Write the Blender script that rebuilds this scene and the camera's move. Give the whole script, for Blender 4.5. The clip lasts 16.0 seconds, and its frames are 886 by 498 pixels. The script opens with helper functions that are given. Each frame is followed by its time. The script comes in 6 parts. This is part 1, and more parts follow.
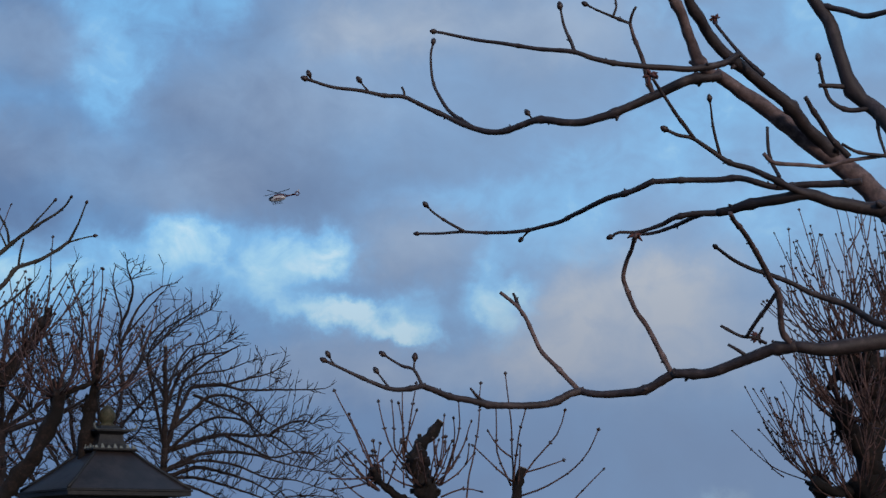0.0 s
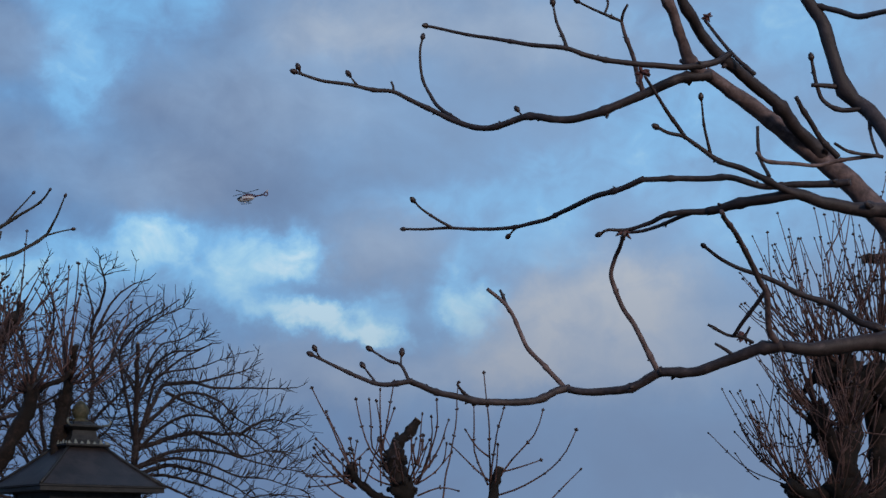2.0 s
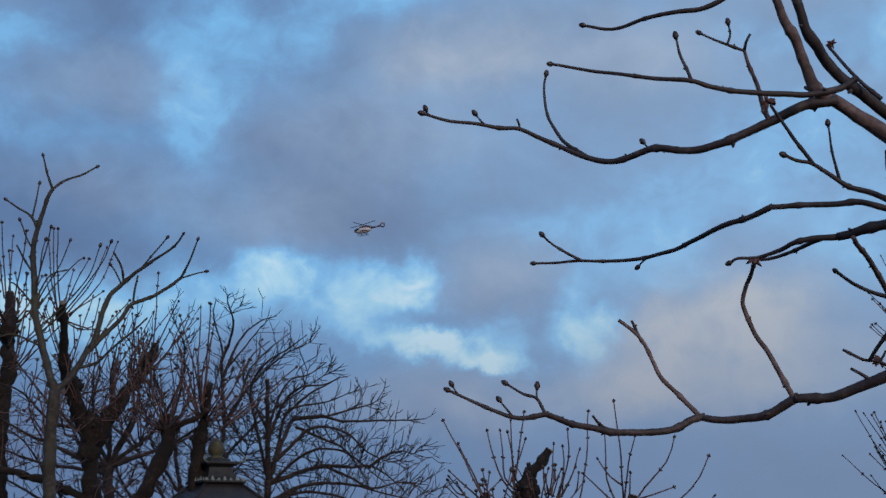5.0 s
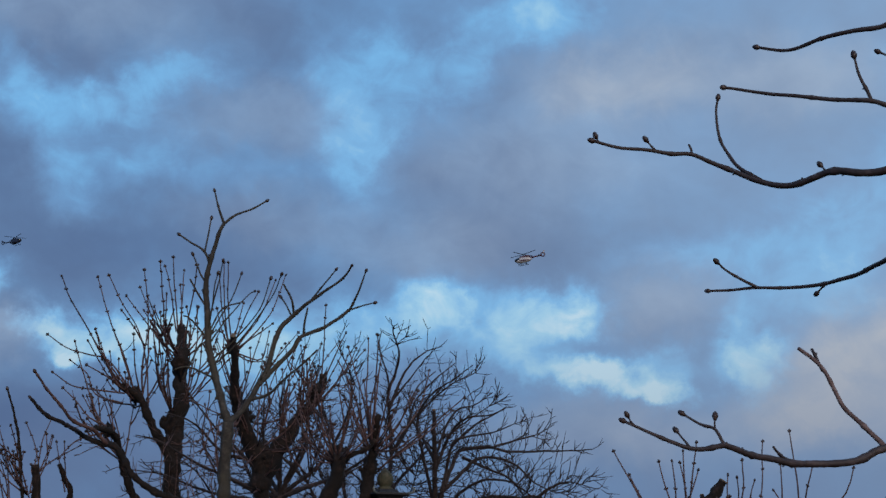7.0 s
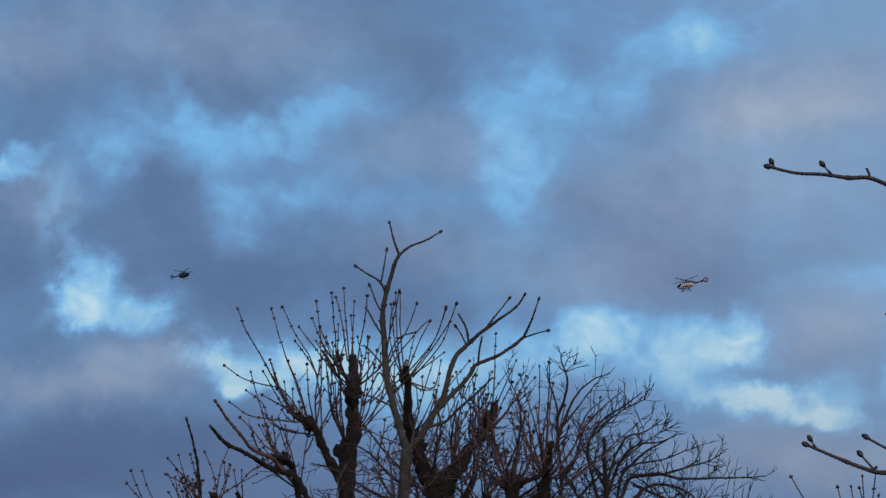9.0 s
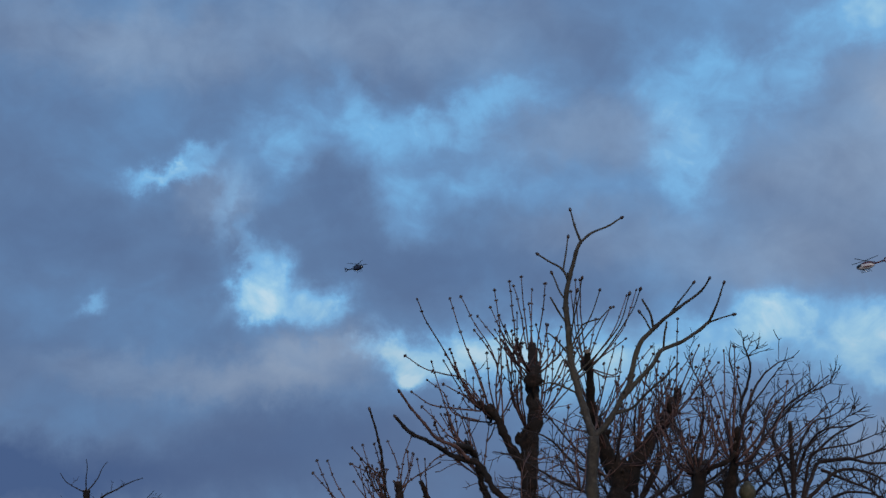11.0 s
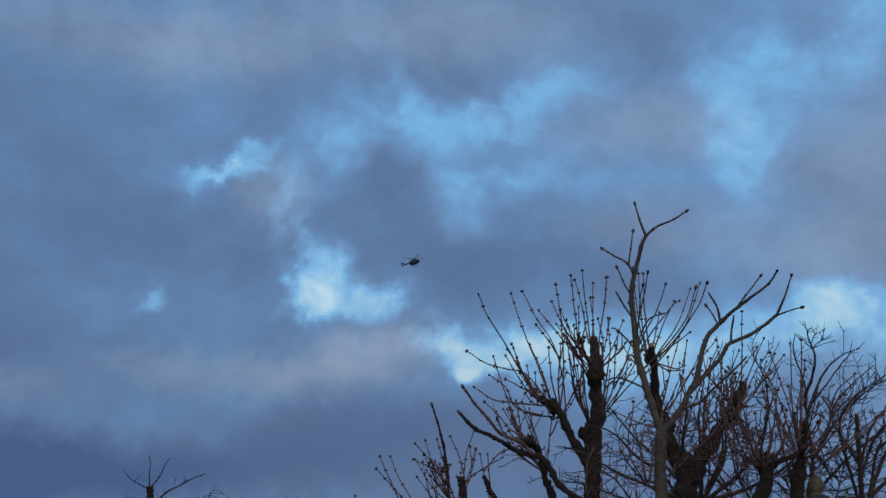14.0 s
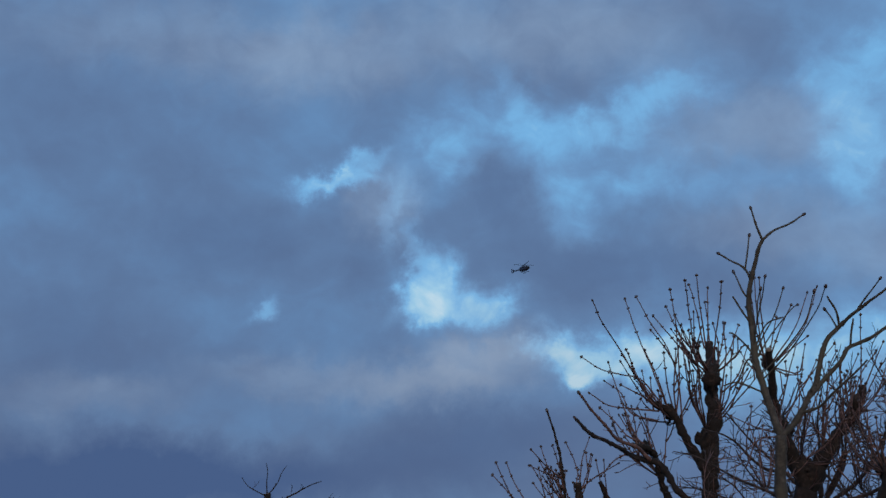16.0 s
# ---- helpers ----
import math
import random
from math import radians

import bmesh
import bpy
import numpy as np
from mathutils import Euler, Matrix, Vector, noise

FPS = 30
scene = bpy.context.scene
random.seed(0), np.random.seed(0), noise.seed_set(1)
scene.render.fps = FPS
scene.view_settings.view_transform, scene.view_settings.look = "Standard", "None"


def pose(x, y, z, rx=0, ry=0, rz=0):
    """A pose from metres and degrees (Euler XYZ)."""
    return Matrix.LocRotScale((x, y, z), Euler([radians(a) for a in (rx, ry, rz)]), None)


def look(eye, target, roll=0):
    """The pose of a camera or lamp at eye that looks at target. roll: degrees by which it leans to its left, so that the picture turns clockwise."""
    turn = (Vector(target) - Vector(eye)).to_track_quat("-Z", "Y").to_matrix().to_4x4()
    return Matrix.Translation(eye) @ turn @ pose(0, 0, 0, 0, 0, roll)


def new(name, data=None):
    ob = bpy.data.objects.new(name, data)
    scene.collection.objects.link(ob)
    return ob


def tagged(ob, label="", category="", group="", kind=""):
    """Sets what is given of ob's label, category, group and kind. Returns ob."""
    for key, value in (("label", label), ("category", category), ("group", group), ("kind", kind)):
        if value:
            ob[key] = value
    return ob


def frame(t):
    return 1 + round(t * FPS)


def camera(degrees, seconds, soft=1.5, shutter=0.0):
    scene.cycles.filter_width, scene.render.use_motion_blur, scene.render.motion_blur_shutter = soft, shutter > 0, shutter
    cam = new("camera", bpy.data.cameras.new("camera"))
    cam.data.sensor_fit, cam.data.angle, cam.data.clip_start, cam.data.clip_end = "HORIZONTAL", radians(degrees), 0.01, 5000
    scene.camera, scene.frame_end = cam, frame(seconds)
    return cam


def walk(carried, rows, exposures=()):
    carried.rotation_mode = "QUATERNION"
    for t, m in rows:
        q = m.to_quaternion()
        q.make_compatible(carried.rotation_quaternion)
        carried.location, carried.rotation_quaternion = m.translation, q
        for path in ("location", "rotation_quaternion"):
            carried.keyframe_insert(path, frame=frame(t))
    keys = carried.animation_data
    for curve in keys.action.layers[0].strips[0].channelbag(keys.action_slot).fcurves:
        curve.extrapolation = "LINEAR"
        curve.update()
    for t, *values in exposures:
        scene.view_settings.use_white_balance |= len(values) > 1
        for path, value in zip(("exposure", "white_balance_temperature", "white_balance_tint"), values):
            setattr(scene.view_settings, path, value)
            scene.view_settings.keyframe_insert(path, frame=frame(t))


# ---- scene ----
cam = camera(32, 16.0, soft=1.5)
walk(cam, [
    (0, look((0.185, 0.013, 1.600), (1.7720, 9.6992, 3.5114), -0.42)),
    (0.5, look((0.141, 0.030, 1.577), (1.8692, 9.7012, 3.4444), -0.31)),
    (1, look((0.136, 0.049, 1.573), (1.9228, 9.7077, 3.4469), -0.13)),
    (1.5, look((0.120, 0.038, 1.592), (1.8790, 9.6967, 3.4950), -0.15)),
    (2, look((0.112, 0.047, 1.575), (1.9021, 9.6949, 3.5038), 0.11)),
    (2.5, look((0.095, 0.028, 1.557), (1.8290, 9.6726, 3.5507), 0.24)),
    (3, look((0.101, 0.022, 1.583), (1.7075, 9.6857, 3.5934), 0.17)),
    (3.2, look((0.084, 0.041, 1.576), (1.6581, 9.7093, 3.5877), 0.15)),
    (5.3, look((0.041, -0.053, 1.591), (0.9636, 9.6682, 3.7486), -0.61)),
    (5.5, look((0.048, -0.017, 1.583), (0.8841, 9.7020, 3.7848), -0.33)),
    (6, look((0.039, -0.022, 1.600), (0.5373, 9.7121, 3.8379), -0.33)),
    (6.5, look((0.021, 0.023, 1.603), (0.2770, 9.7552, 3.8862), -0.34)),
    (7, look((0.000, 0.000, 1.600), (0.0031, 9.7316, 3.9015), -0.34)),
    (7.5, look((-0.009, -0.042, 1.609), (-0.2835, 9.6748, 3.9547), -0.39)),
    (8, look((-0.035, -0.072, 1.588), (-0.5571, 9.6190, 3.9988), -0.27)),
    (8.5, look((-0.062, -0.114, 1.581), (-0.8146, 9.5465, 4.0538), -0.14)),
    (9, look((-0.072, -0.146, 1.569), (-1.0995, 9.4870, 4.0501), 0.14)),
    (9.5, look((-0.098, -0.169, 1.546), (-1.4207, 9.4340, 4.0024), 0.50)),
    (10, look((-0.108, -0.110, 1.560), (-1.6933, 9.4571, 4.0029), 0.55)),
    (10.2, look((-0.143, -0.176, 1.554), (-1.8857, 9.3649, 3.9889), 0.62)),
    (12.3, look((-0.129, -0.116, 1.590), (-2.4335, 9.3195, 3.9682), 0.03)),
    (12.5, look((-0.131, -0.098, 1.592), (-2.4562, 9.3342, 3.9659), 0.14)),
    (13, look((-0.136, -0.104, 1.579), (-2.5191, 9.3238, 3.9096), 0.17)),
    (13.5, look((-0.169, -0.167, 1.572), (-2.6282, 9.2389, 3.9134), 0.27)),
    (14, look((-0.194, -0.178, 1.579), (-2.6692, 9.2180, 3.9437), 0.11)),
    (14.5, look((-0.196, -0.190, 1.569), (-2.7649, 9.1698, 3.9775), 0.33)),
    (15, look((-0.190, -0.210, 1.573), (-2.8634, 9.1090, 4.0243), 0.25)),
    (15.5, look((-0.196, -0.274, 1.560), (-3.1620, 8.9563, 4.0093), 0.13)),
    (16, look((-0.205, -0.294, 1.560), (-3.3565, 8.8866, 3.9650), 0.31)),
], exposures=[(0, 0.12), (3.2, 0.08), (7, 0.03), (10, -0.02), (16, -0.02)])

# ---- world, sun ----
SUN_AZ, SUN_EL = radians(165), radians(20)     # low behind the viewer, veiled

# patches of the cloud cover: sideways and upward place, half width, half height, lean, strength
SKY_GAPS_A = [
    (-0.424, 0.196, 0.008, 0.004, 0.26, 0.42),
    (-0.388, 0.278, 0.016, 0.006, 0.26, 0.55),
    (-0.368, 0.281, 0.017, 0.004, 0.00, 0.40),
    (-0.358, 0.294, 0.016, 0.007, 0.52, 0.55),
    (-0.346, 0.256, 0.005, 0.021, 0.00, 0.25),
    (-0.339, 0.279, 0.011, 0.013, 0.00, 0.25),
    (-0.335, 0.198, 0.029, 0.007, 0.00, 0.10),
    (-0.332, 0.241, 0.005, 0.012, 0.00, 0.50),
    (-0.330, 0.203, 0.008, 0.014, 0.00, 0.55),
    (-0.321, 0.223, 0.012, 0.015, -0.35, 0.90),
    (-0.313, 0.299, 0.016, 0.017, 0.00, 0.25),
    (-0.312, 0.200, 0.021, 0.011, 0.00, 1.10),
    (-0.291, 0.202, 0.012, 0.014, 0.52, 0.60),
    (-0.286, 0.313, 0.042, 0.019, 0.26, 0.30),
    (-0.264, 0.175, 0.012, 0.005, 0.00, 0.30),
    (-0.264, 0.332, 0.009, 0.015, 0.00, 0.30)]
SKY_GAPS_B = [
    (-0.246, 0.293, 0.014, 0.021, 0.00, 0.28),
    (-0.245, 0.171, 0.018, 0.012, -0.26, 0.95),
    (-0.237, 0.259, 0.012, 0.017, 0.00, 0.25),
    (-0.233, 0.157, 0.017, 0.006, 0.00, 0.80),
    (-0.207, 0.318, 0.019, 0.011, 0.35, 0.33),
    (-0.207, 0.170, 0.021, 0.011, 0.00, 0.80),
    (-0.207, 0.316, 0.030, 0.017, 0.00, 0.30),
    (-0.198, 0.288, 0.039, 0.019, 0.00, 0.25),
    (-0.165, 0.172, 0.046, 0.016, 0.00, 0.65),
    (-0.164, 0.339, 0.024, 0.010, 0.17, 0.30),
    (-0.143, 0.277, 0.052, 0.014, 0.00, 0.15),
    (-0.107, 0.166, 0.057, 0.025, 0.00, 0.65),
    (-0.065, 0.344, 0.029, 0.017, 0.00, 0.30),
    (-0.054, 0.301, 0.022, 0.024, 0.00, 0.55),
    (-0.032, 0.179, 0.033, 0.016, 0.00, 0.50),
    (-0.022, 0.339, 0.022, 0.017, 0.00, 0.30)]
SKY_GAPS_C = [
    (-0.003, 0.196, 0.022, 0.014, -0.35, 0.75),
    (0.015, 0.349, 0.018, 0.025, -0.44, 0.42),
    (0.041, 0.167, 0.033, 0.014, 0.00, 0.55),
    (0.061, 0.371, 0.029, 0.013, 0.00, 0.45),
    (0.067, 0.190, 0.038, 0.013, 0.00, 0.62),
    (0.094, 0.181, 0.018, 0.011, 0.00, 0.60),
    (0.100, 0.148, 0.034, 0.009, -0.14, 0.95),
    (0.128, 0.230, 0.043, 0.011, 0.00, 0.12),
    (0.141, 0.137, 0.020, 0.005, -0.17, 0.70),
    (0.146, 0.151, 0.021, 0.013, 0.00, 0.50),
    (0.182, 0.221, 0.053, 0.012, 0.00, 0.25),
    (0.185, 0.175, 0.012, 0.018, 0.00, 0.35),
    (0.196, 0.150, 0.016, 0.017, 0.00, 0.80),
    (0.231, 0.194, 0.039, 0.014, 0.00, 0.28),
    (0.247, 0.233, 0.046, 0.021, 0.00, 0.38),
    (0.287, 0.331, 0.020, 0.013, 0.00, 0.20)]
SKY_GAPS_D = [
    (0.307, 0.272, 0.030, 0.021, 0.00, 0.25),
    (0.330, 0.034, 0.015, 0.006, 0.00, 0.55),
    (0.343, 0.327, 0.059, 0.020, 0.00, 0.40),
    (0.358, 0.249, 0.072, 0.031, -0.35, 0.42),
    (0.389, 0.198, 0.048, 0.021, 0.00, 0.30),
    (0.408, 0.302, 0.037, 0.026, 0.00, 0.40)]
SKY_GAPS = SKY_GAPS_A + SKY_GAPS_B + SKY_GAPS_C + SKY_GAPS_D
SKY_WARM_A = [
    (-0.525, 0.146, 0.044, 0.010, 0.00, 0.18),
    (-0.476, 0.364, 0.076, 0.020, 0.00, 0.12),
    (-0.396, 0.161, 0.050, 0.011, 0.00, 0.22),
    (-0.379, 0.357, 0.050, 0.020, 0.00, 0.20),
    (-0.349, 0.269, 0.017, 0.018, 0.00, 0.20),
    (-0.329, 0.154, 0.039, 0.010, 0.00, 0.30),
    (-0.290, 0.173, 0.028, 0.007, 0.00, 0.15),
    (-0.289, 0.167, 0.032, 0.016, 0.26, 0.22),
    (-0.243, 0.373, 0.096, 0.023, 0.00, 0.22),
    (-0.114, 0.312, 0.049, 0.020, 0.00, 0.20),
    (-0.106, 0.251, 0.051, 0.016, 0.00, 0.15),
    (0.001, 0.231, 0.066, 0.018, 0.00, 0.20),
    (0.059, 0.283, 0.079, 0.028, 0.00, 0.25),
    (0.085, 0.118, 0.058, 0.016, 0.00, 0.30),
    (0.115, 0.328, 0.050, 0.017, 0.00, 0.30),
    (0.127, 0.338, 0.064, 0.020, 0.00, 0.25)]
SKY_WARM_B = [
    (0.143, 0.194, 0.029, 0.021, 0.00, 0.30),
    (0.150, 0.109, 0.050, 0.016, 0.00, 0.30),
    (0.229, 0.323, 0.052, 0.019, 0.00, 0.30),
    (0.230, 0.131, 0.037, 0.023, 0.61, 0.80),
    (0.277, 0.162, 0.042, 0.027, 0.00, 0.80),
    (0.284, 0.114, 0.052, 0.016, 0.00, 0.45),
    (0.307, 0.178, 0.027, 0.014, 0.00, 0.30),
    (0.308, 0.145, 0.034, 0.036, 0.00, 0.50),
    (0.358, 0.130, 0.026, 0.021, 0.00, 0.30)]
SKY_WARM = SKY_WARM_A + SKY_WARM_B
SKY_DARK_A = [
    (-0.544, 0.296, 0.028, 0.033, 0.00, 0.25),
    (-0.540, 0.108, 0.058, 0.021, 0.00, 0.60),
    (-0.532, 0.191, 0.044, 0.028, 0.00, 0.50),
    (-0.511, 0.088, 0.104, 0.017, 0.00, 0.80),
    (-0.495, 0.158, 0.092, 0.021, 0.00, 0.30),
    (-0.481, 0.095, 0.123, 0.021, 0.00, 1.30),
    (-0.480, 0.335, 0.079, 0.037, 0.00, 0.30),
    (-0.443, 0.241, 0.061, 0.032, 0.00, 0.60),
    (-0.441, 0.180, 0.032, 0.012, 0.00, 0.30),
    (-0.363, 0.212, 0.014, 0.032, 0.00, 0.35),
    (-0.331, 0.176, 0.021, 0.009, 0.00, 0.20),
    (-0.328, 0.240, 0.026, 0.015, -0.35, 0.40),
    (-0.316, 0.123, 0.069, 0.018, 0.00, 0.50),
    (-0.309, 0.109, 0.065, 0.024, 0.00, 0.45),
    (-0.286, 0.192, 0.033, 0.012, -0.44, 0.45),
    (-0.281, 0.281, 0.021, 0.026, 0.00, 0.55)]
SKY_DARK_B = [
    (-0.241, 0.224, 0.059, 0.028, -0.21, 0.50),
    (-0.227, 0.340, 0.052, 0.012, 0.00, 0.35),
    (-0.214, 0.122, 0.052, 0.018, 0.00, 0.30),
    (-0.143, 0.228, 0.070, 0.021, 0.00, 0.40),
    (-0.114, 0.342, 0.028, 0.020, 0.00, 0.20),
    (-0.010, 0.274, 0.022, 0.021, 0.00, 0.30),
    (0.002, 0.357, 0.020, 0.017, 0.00, 0.25),
    (0.021, 0.190, 0.009, 0.008, 0.00, 0.30),
    (0.041, 0.238, 0.062, 0.028, -0.26, 0.40),
    (0.060, 0.223, 0.061, 0.021, 0.00, 0.25),
    (0.128, 0.180, 0.022, 0.018, 0.00, 0.35),
    (0.185, 0.170, 0.018, 0.013, 0.00, 0.25),
    (0.326, 0.226, 0.020, 0.010, 0.00, 0.15),
    (0.328, 0.063, 0.066, 0.028, 0.00, 0.40)]
SKY_DARK = SKY_DARK_A + SKY_DARK_B


def node(nt, kind, **sockets):
    n = nt.nodes.new(kind)
    for key, value in sockets.items():
        n.inputs[key].default_value = value
    return n


def math_node(nt, op, a, b=None, c=None, clamp=False):
    n = nt.nodes.new("ShaderNodeMath")
    n.operation, n.use_clamp = op, clamp
    for i, v in enumerate((a, b, c)):
        if v is None:
            continue
        if isinstance(v, (int, float)):
            n.inputs[i].default_value = v
        else:
            nt.links.new(v, n.inputs[i])
    return n.outputs[0]


def ramp(nt, fac, stops, smooth=False):
    n = nt.nodes.new("ShaderNodeValToRGB")
    n.color_ramp.interpolation = "EASE" if smooth else "LINEAR"
    while len(n.color_ramp.elements) < len(stops):
        n.color_ramp.elements.new(0.5)
    for e, (p, c) in zip(n.color_ramp.elements, stops):
        e.position, e.color = p, (*c, 1)
    nt.links.new(fac, n.inputs[0])
    return n.outputs[0]


def mix(nt, fac, a, b):
    n = nt.nodes.new("ShaderNodeMix")
    n.data_type = "RGBA"
    for socket, v in ((n.inputs[0], fac), (n.inputs[6], a), (n.inputs[7], b)):
        if isinstance(v, (int, float)):
            socket.default_value = v
        elif isinstance(v, tuple):
            socket.default_value = (*v, 1)
        else:
            nt.links.new(v, socket)
    return n.outputs[2]


def fbm(nt, vec, scale, detail=4.0, rough=0.55, warp=0.0):
    n = node(nt, "ShaderNodeTexNoise", Scale=scale, Detail=detail, Roughness=rough, Distortion=warp)
    nt.links.new(vec, n.inputs["Vector"])
    return n.outputs["Fac"]


def cloud_field(nt, x, z, spots):
    """Sum of soft round patches of the cloud cover, each at its own place in the sky."""
    total = None
    for cx, cz, sx, sz, lean, amount in spots:
        c, s = math.cos(lean), math.sin(lean)
        u = math_node(nt, "MULTIPLY_ADD", x, c / sx, math_node(nt, "MULTIPLY_ADD", z, s / sx, -(cx * c + cz * s) / sx))
        v = math_node(nt, "MULTIPLY_ADD", x, -s / sz, math_node(nt, "MULTIPLY_ADD", z, c / sz, (cx * s - cz * c) / sz))
        d2 = math_node(nt, "MULTIPLY_ADD", u, u, math_node(nt, "MULTIPLY", v, v))
        g = math_node(nt, "EXPONENT", math_node(nt, "MULTIPLY", math_node(nt, "POWER", d2, 1.3), -0.7))
        total = math_node(nt, "MULTIPLY_ADD", g, amount, 0.0 if total is None else total)
    return total


def build_world():
    world = bpy.data.worlds.new("evening_sky")
    scene.world = world
    world.use_nodes = True
    nt = world.node_tree
    nt.nodes.clear()
    out = nt.nodes.new("ShaderNodeOutputWorld")
    sky = nt.nodes.new("ShaderNodeTexSky")
    sky.sky_type, sky.sun_disc = "NISHITA", False
    sky.sun_elevation, sky.sun_rotation = SUN_EL, SUN_AZ
    clear = node(nt, "ShaderNodeBackground", Strength=0.11)
    nt.links.new(sky.outputs[0], clear.inputs[0])

    where = nt.nodes.new("ShaderNodeTexCoord").outputs["Generated"]
    # the air's turbulence pushes the edges of the patches about
    push = node(nt, "ShaderNodeTexNoise", Scale=9.0, Detail=7.0, Roughness=0.6)
    nt.links.new(where, push.inputs["Vector"])
    mad = nt.nodes.new("ShaderNodeVectorMath")
    mad.operation = "MULTIPLY_ADD"
    nt.links.new(push.outputs["Color"], mad.inputs[0])
    mad.inputs[1].default_value = (0.042, 0.042, 0.036)
    mad.inputs[2].default_value = (-0.041, -0.041, -0.036)
    curl = node(nt, "ShaderNodeTexNoise", Scale=34.0, Detail=6.0, Roughness=0.62)
    nt.links.new(where, curl.inputs["Vector"])
    small = nt.nodes.new("ShaderNodeVectorMath")
    small.operation = "MULTIPLY_ADD"
    nt.links.new(curl.outputs["Color"], small.inputs[0])
    small.inputs[1].default_value = (0.040, 0.040, 0.036)
    nt.links.new(mad.outputs[0], small.inputs[2])
    add = nt.nodes.new("ShaderNodeVectorMath")
    nt.links.new(small.outputs[0], add.inputs[0])
    nt.links.new(where, add.inputs[1])
    xyz = nt.nodes.new("ShaderNodeSeparateXYZ")
    nt.links.new(add.outputs[0], xyz.inputs[0])
    x, z = xyz.outputs[0], xyz.outputs[2]
    straight = nt.nodes.new("ShaderNodeSeparateXYZ")
    nt.links.new(where, straight.inputs[0])

    flat = nt.nodes.new("ShaderNodeVectorMath")
    flat.operation = "MULTIPLY"
    nt.links.new(where, flat.inputs[0])
    flat.inputs[1].default_value = (1.0, 1.0, 1.25)
    big = fbm(nt, flat.outputs[0], 4.5, 5.0, 0.55, 0.3)
    fine = fbm(nt, flat.outputs[0], 13.0, 5.0, 0.5, 0.4)

    wisps = fbm(nt, flat.outputs[0], 36.0, 5.0, 0.55, 0.6)
    gaps = math_node(nt, "TANH", cloud_field(nt, x, z, SKY_GAPS))
    warm = cloud_field(nt, x, z, SKY_WARM)
    dark = cloud_field(nt, x, z, SKY_DARK)

    # how thin the cover is: 0 thick grey, 1 open sky
    thin = math_node(nt, "MULTIPLY_ADD", big, 0.40, math_node(nt, "MULTIPLY_ADD", fine, 0.55, -0.16))
    thin = math_node(nt, "ADD", thin, math_node(nt, "MULTIPLY_ADD", wisps, 0.22, -0.11))
    broken = math_node(nt, "MULTIPLY_ADD", wisps, 1.1, math_node(nt, "MULTIPLY_ADD", fine, 0.7, 0.12))
    thin = math_node(nt, "MULTIPLY_ADD", math_node(nt, "MULTIPLY", gaps, broken), 0.72, thin)
    thin = math_node(nt, "MULTIPLY_ADD", dark, -0.22, thin)
    colour = ramp(nt, thin, [(0.0, (0.060, 0.125, 0.275)), (0.22, (0.100, 0.200, 0.390)), (0.45, (0.135, 0.300, 0.560)),
                             (0.68, (0.175, 0.450, 0.780)), (0.86, (0.34, 0.62, 0.83)), (1.0, (0.54, 0.74, 0.86))])
    # lilac-grey bodies and the cream cloud that the last light reaches
    body = math_node(nt, "SUBTRACT", 1.0, math_node(nt, "MULTIPLY", thin, 1.6), clamp=True)
    colour = mix(nt, math_node(nt, "MULTIPLY", body, 0.5), colour, (0.145, 0.205, 0.335))
    east = nt.nodes.new("ShaderNodeMapRange")
    east.interpolation_type = "SMOOTHSTEP"
    east.inputs[1].default_value, east.inputs[2].default_value = -0.12, 0.36
    east.inputs[3].default_value, east.inputs[4].default_value = 0.0, 0.52
    nt.links.new(straight.outputs[0], east.inputs[0])
    lit = math_node(nt, "MULTIPLY", east.outputs[0], math_node(nt, "SUBTRACT", 1.0, gaps, clamp=True))
    colour = mix(nt, lit, colour, (0.32, 0.45, 0.63))
    billow = math_node(nt, "MULTIPLY_ADD", wisps, 1.1, math_node(nt, "MULTIPLY_ADD", fine, 1.2, -0.15))
    cream = math_node(nt, "MULTIPLY", math_node(nt, "MULTIPLY", warm, billow), 0.92, clamp=True)
    colour = mix(nt, cream, colour, (0.44, 0.485, 0.55))
    # deeper blue cloud bank towards the horizon
    low = nt.nodes.new("ShaderNodeMapRange")
    low.interpolation_type = "SMOOTHSTEP"
    low.inputs[1].default_value, low.inputs[2].default_value = 0.05, 0.24
    low.inputs[3].default_value, low.inputs[4].default_value = 0.55, 0.0
    nt.links.new(straight.outputs[2], low.inputs[0])
    colour = mix(nt, low.outputs[0], colour, (0.105, 0.152, 0.268))
    # heavy slate-blue undersides
    deep = math_node(nt, "MULTIPLY", math_node(nt, "SUBTRACT", dark, 0.36), 0.72, clamp=True)
    colour = mix(nt, math_node(nt, "MULTIPLY", deep, 0.75), colour, (0.050, 0.098, 0.232))
    cover = node(nt, "ShaderNodeBackground", Strength=1.0)
    nt.links.new(colour, cover.inputs[0])

    both = nt.nodes.new("ShaderNodeMixShader")
    fac = math_node(nt, "SUBTRACT", 1.0, math_node(nt, "MULTIPLY", gaps, 0.25, clamp=True))
    nt.links.new(fac, both.inputs[0])
    nt.links.new(clear.outputs[0], both.inputs[1])
    nt.links.new(cover.outputs[0], both.inputs[2])
    nt.links.new(both.outputs[0], out.inputs[0])


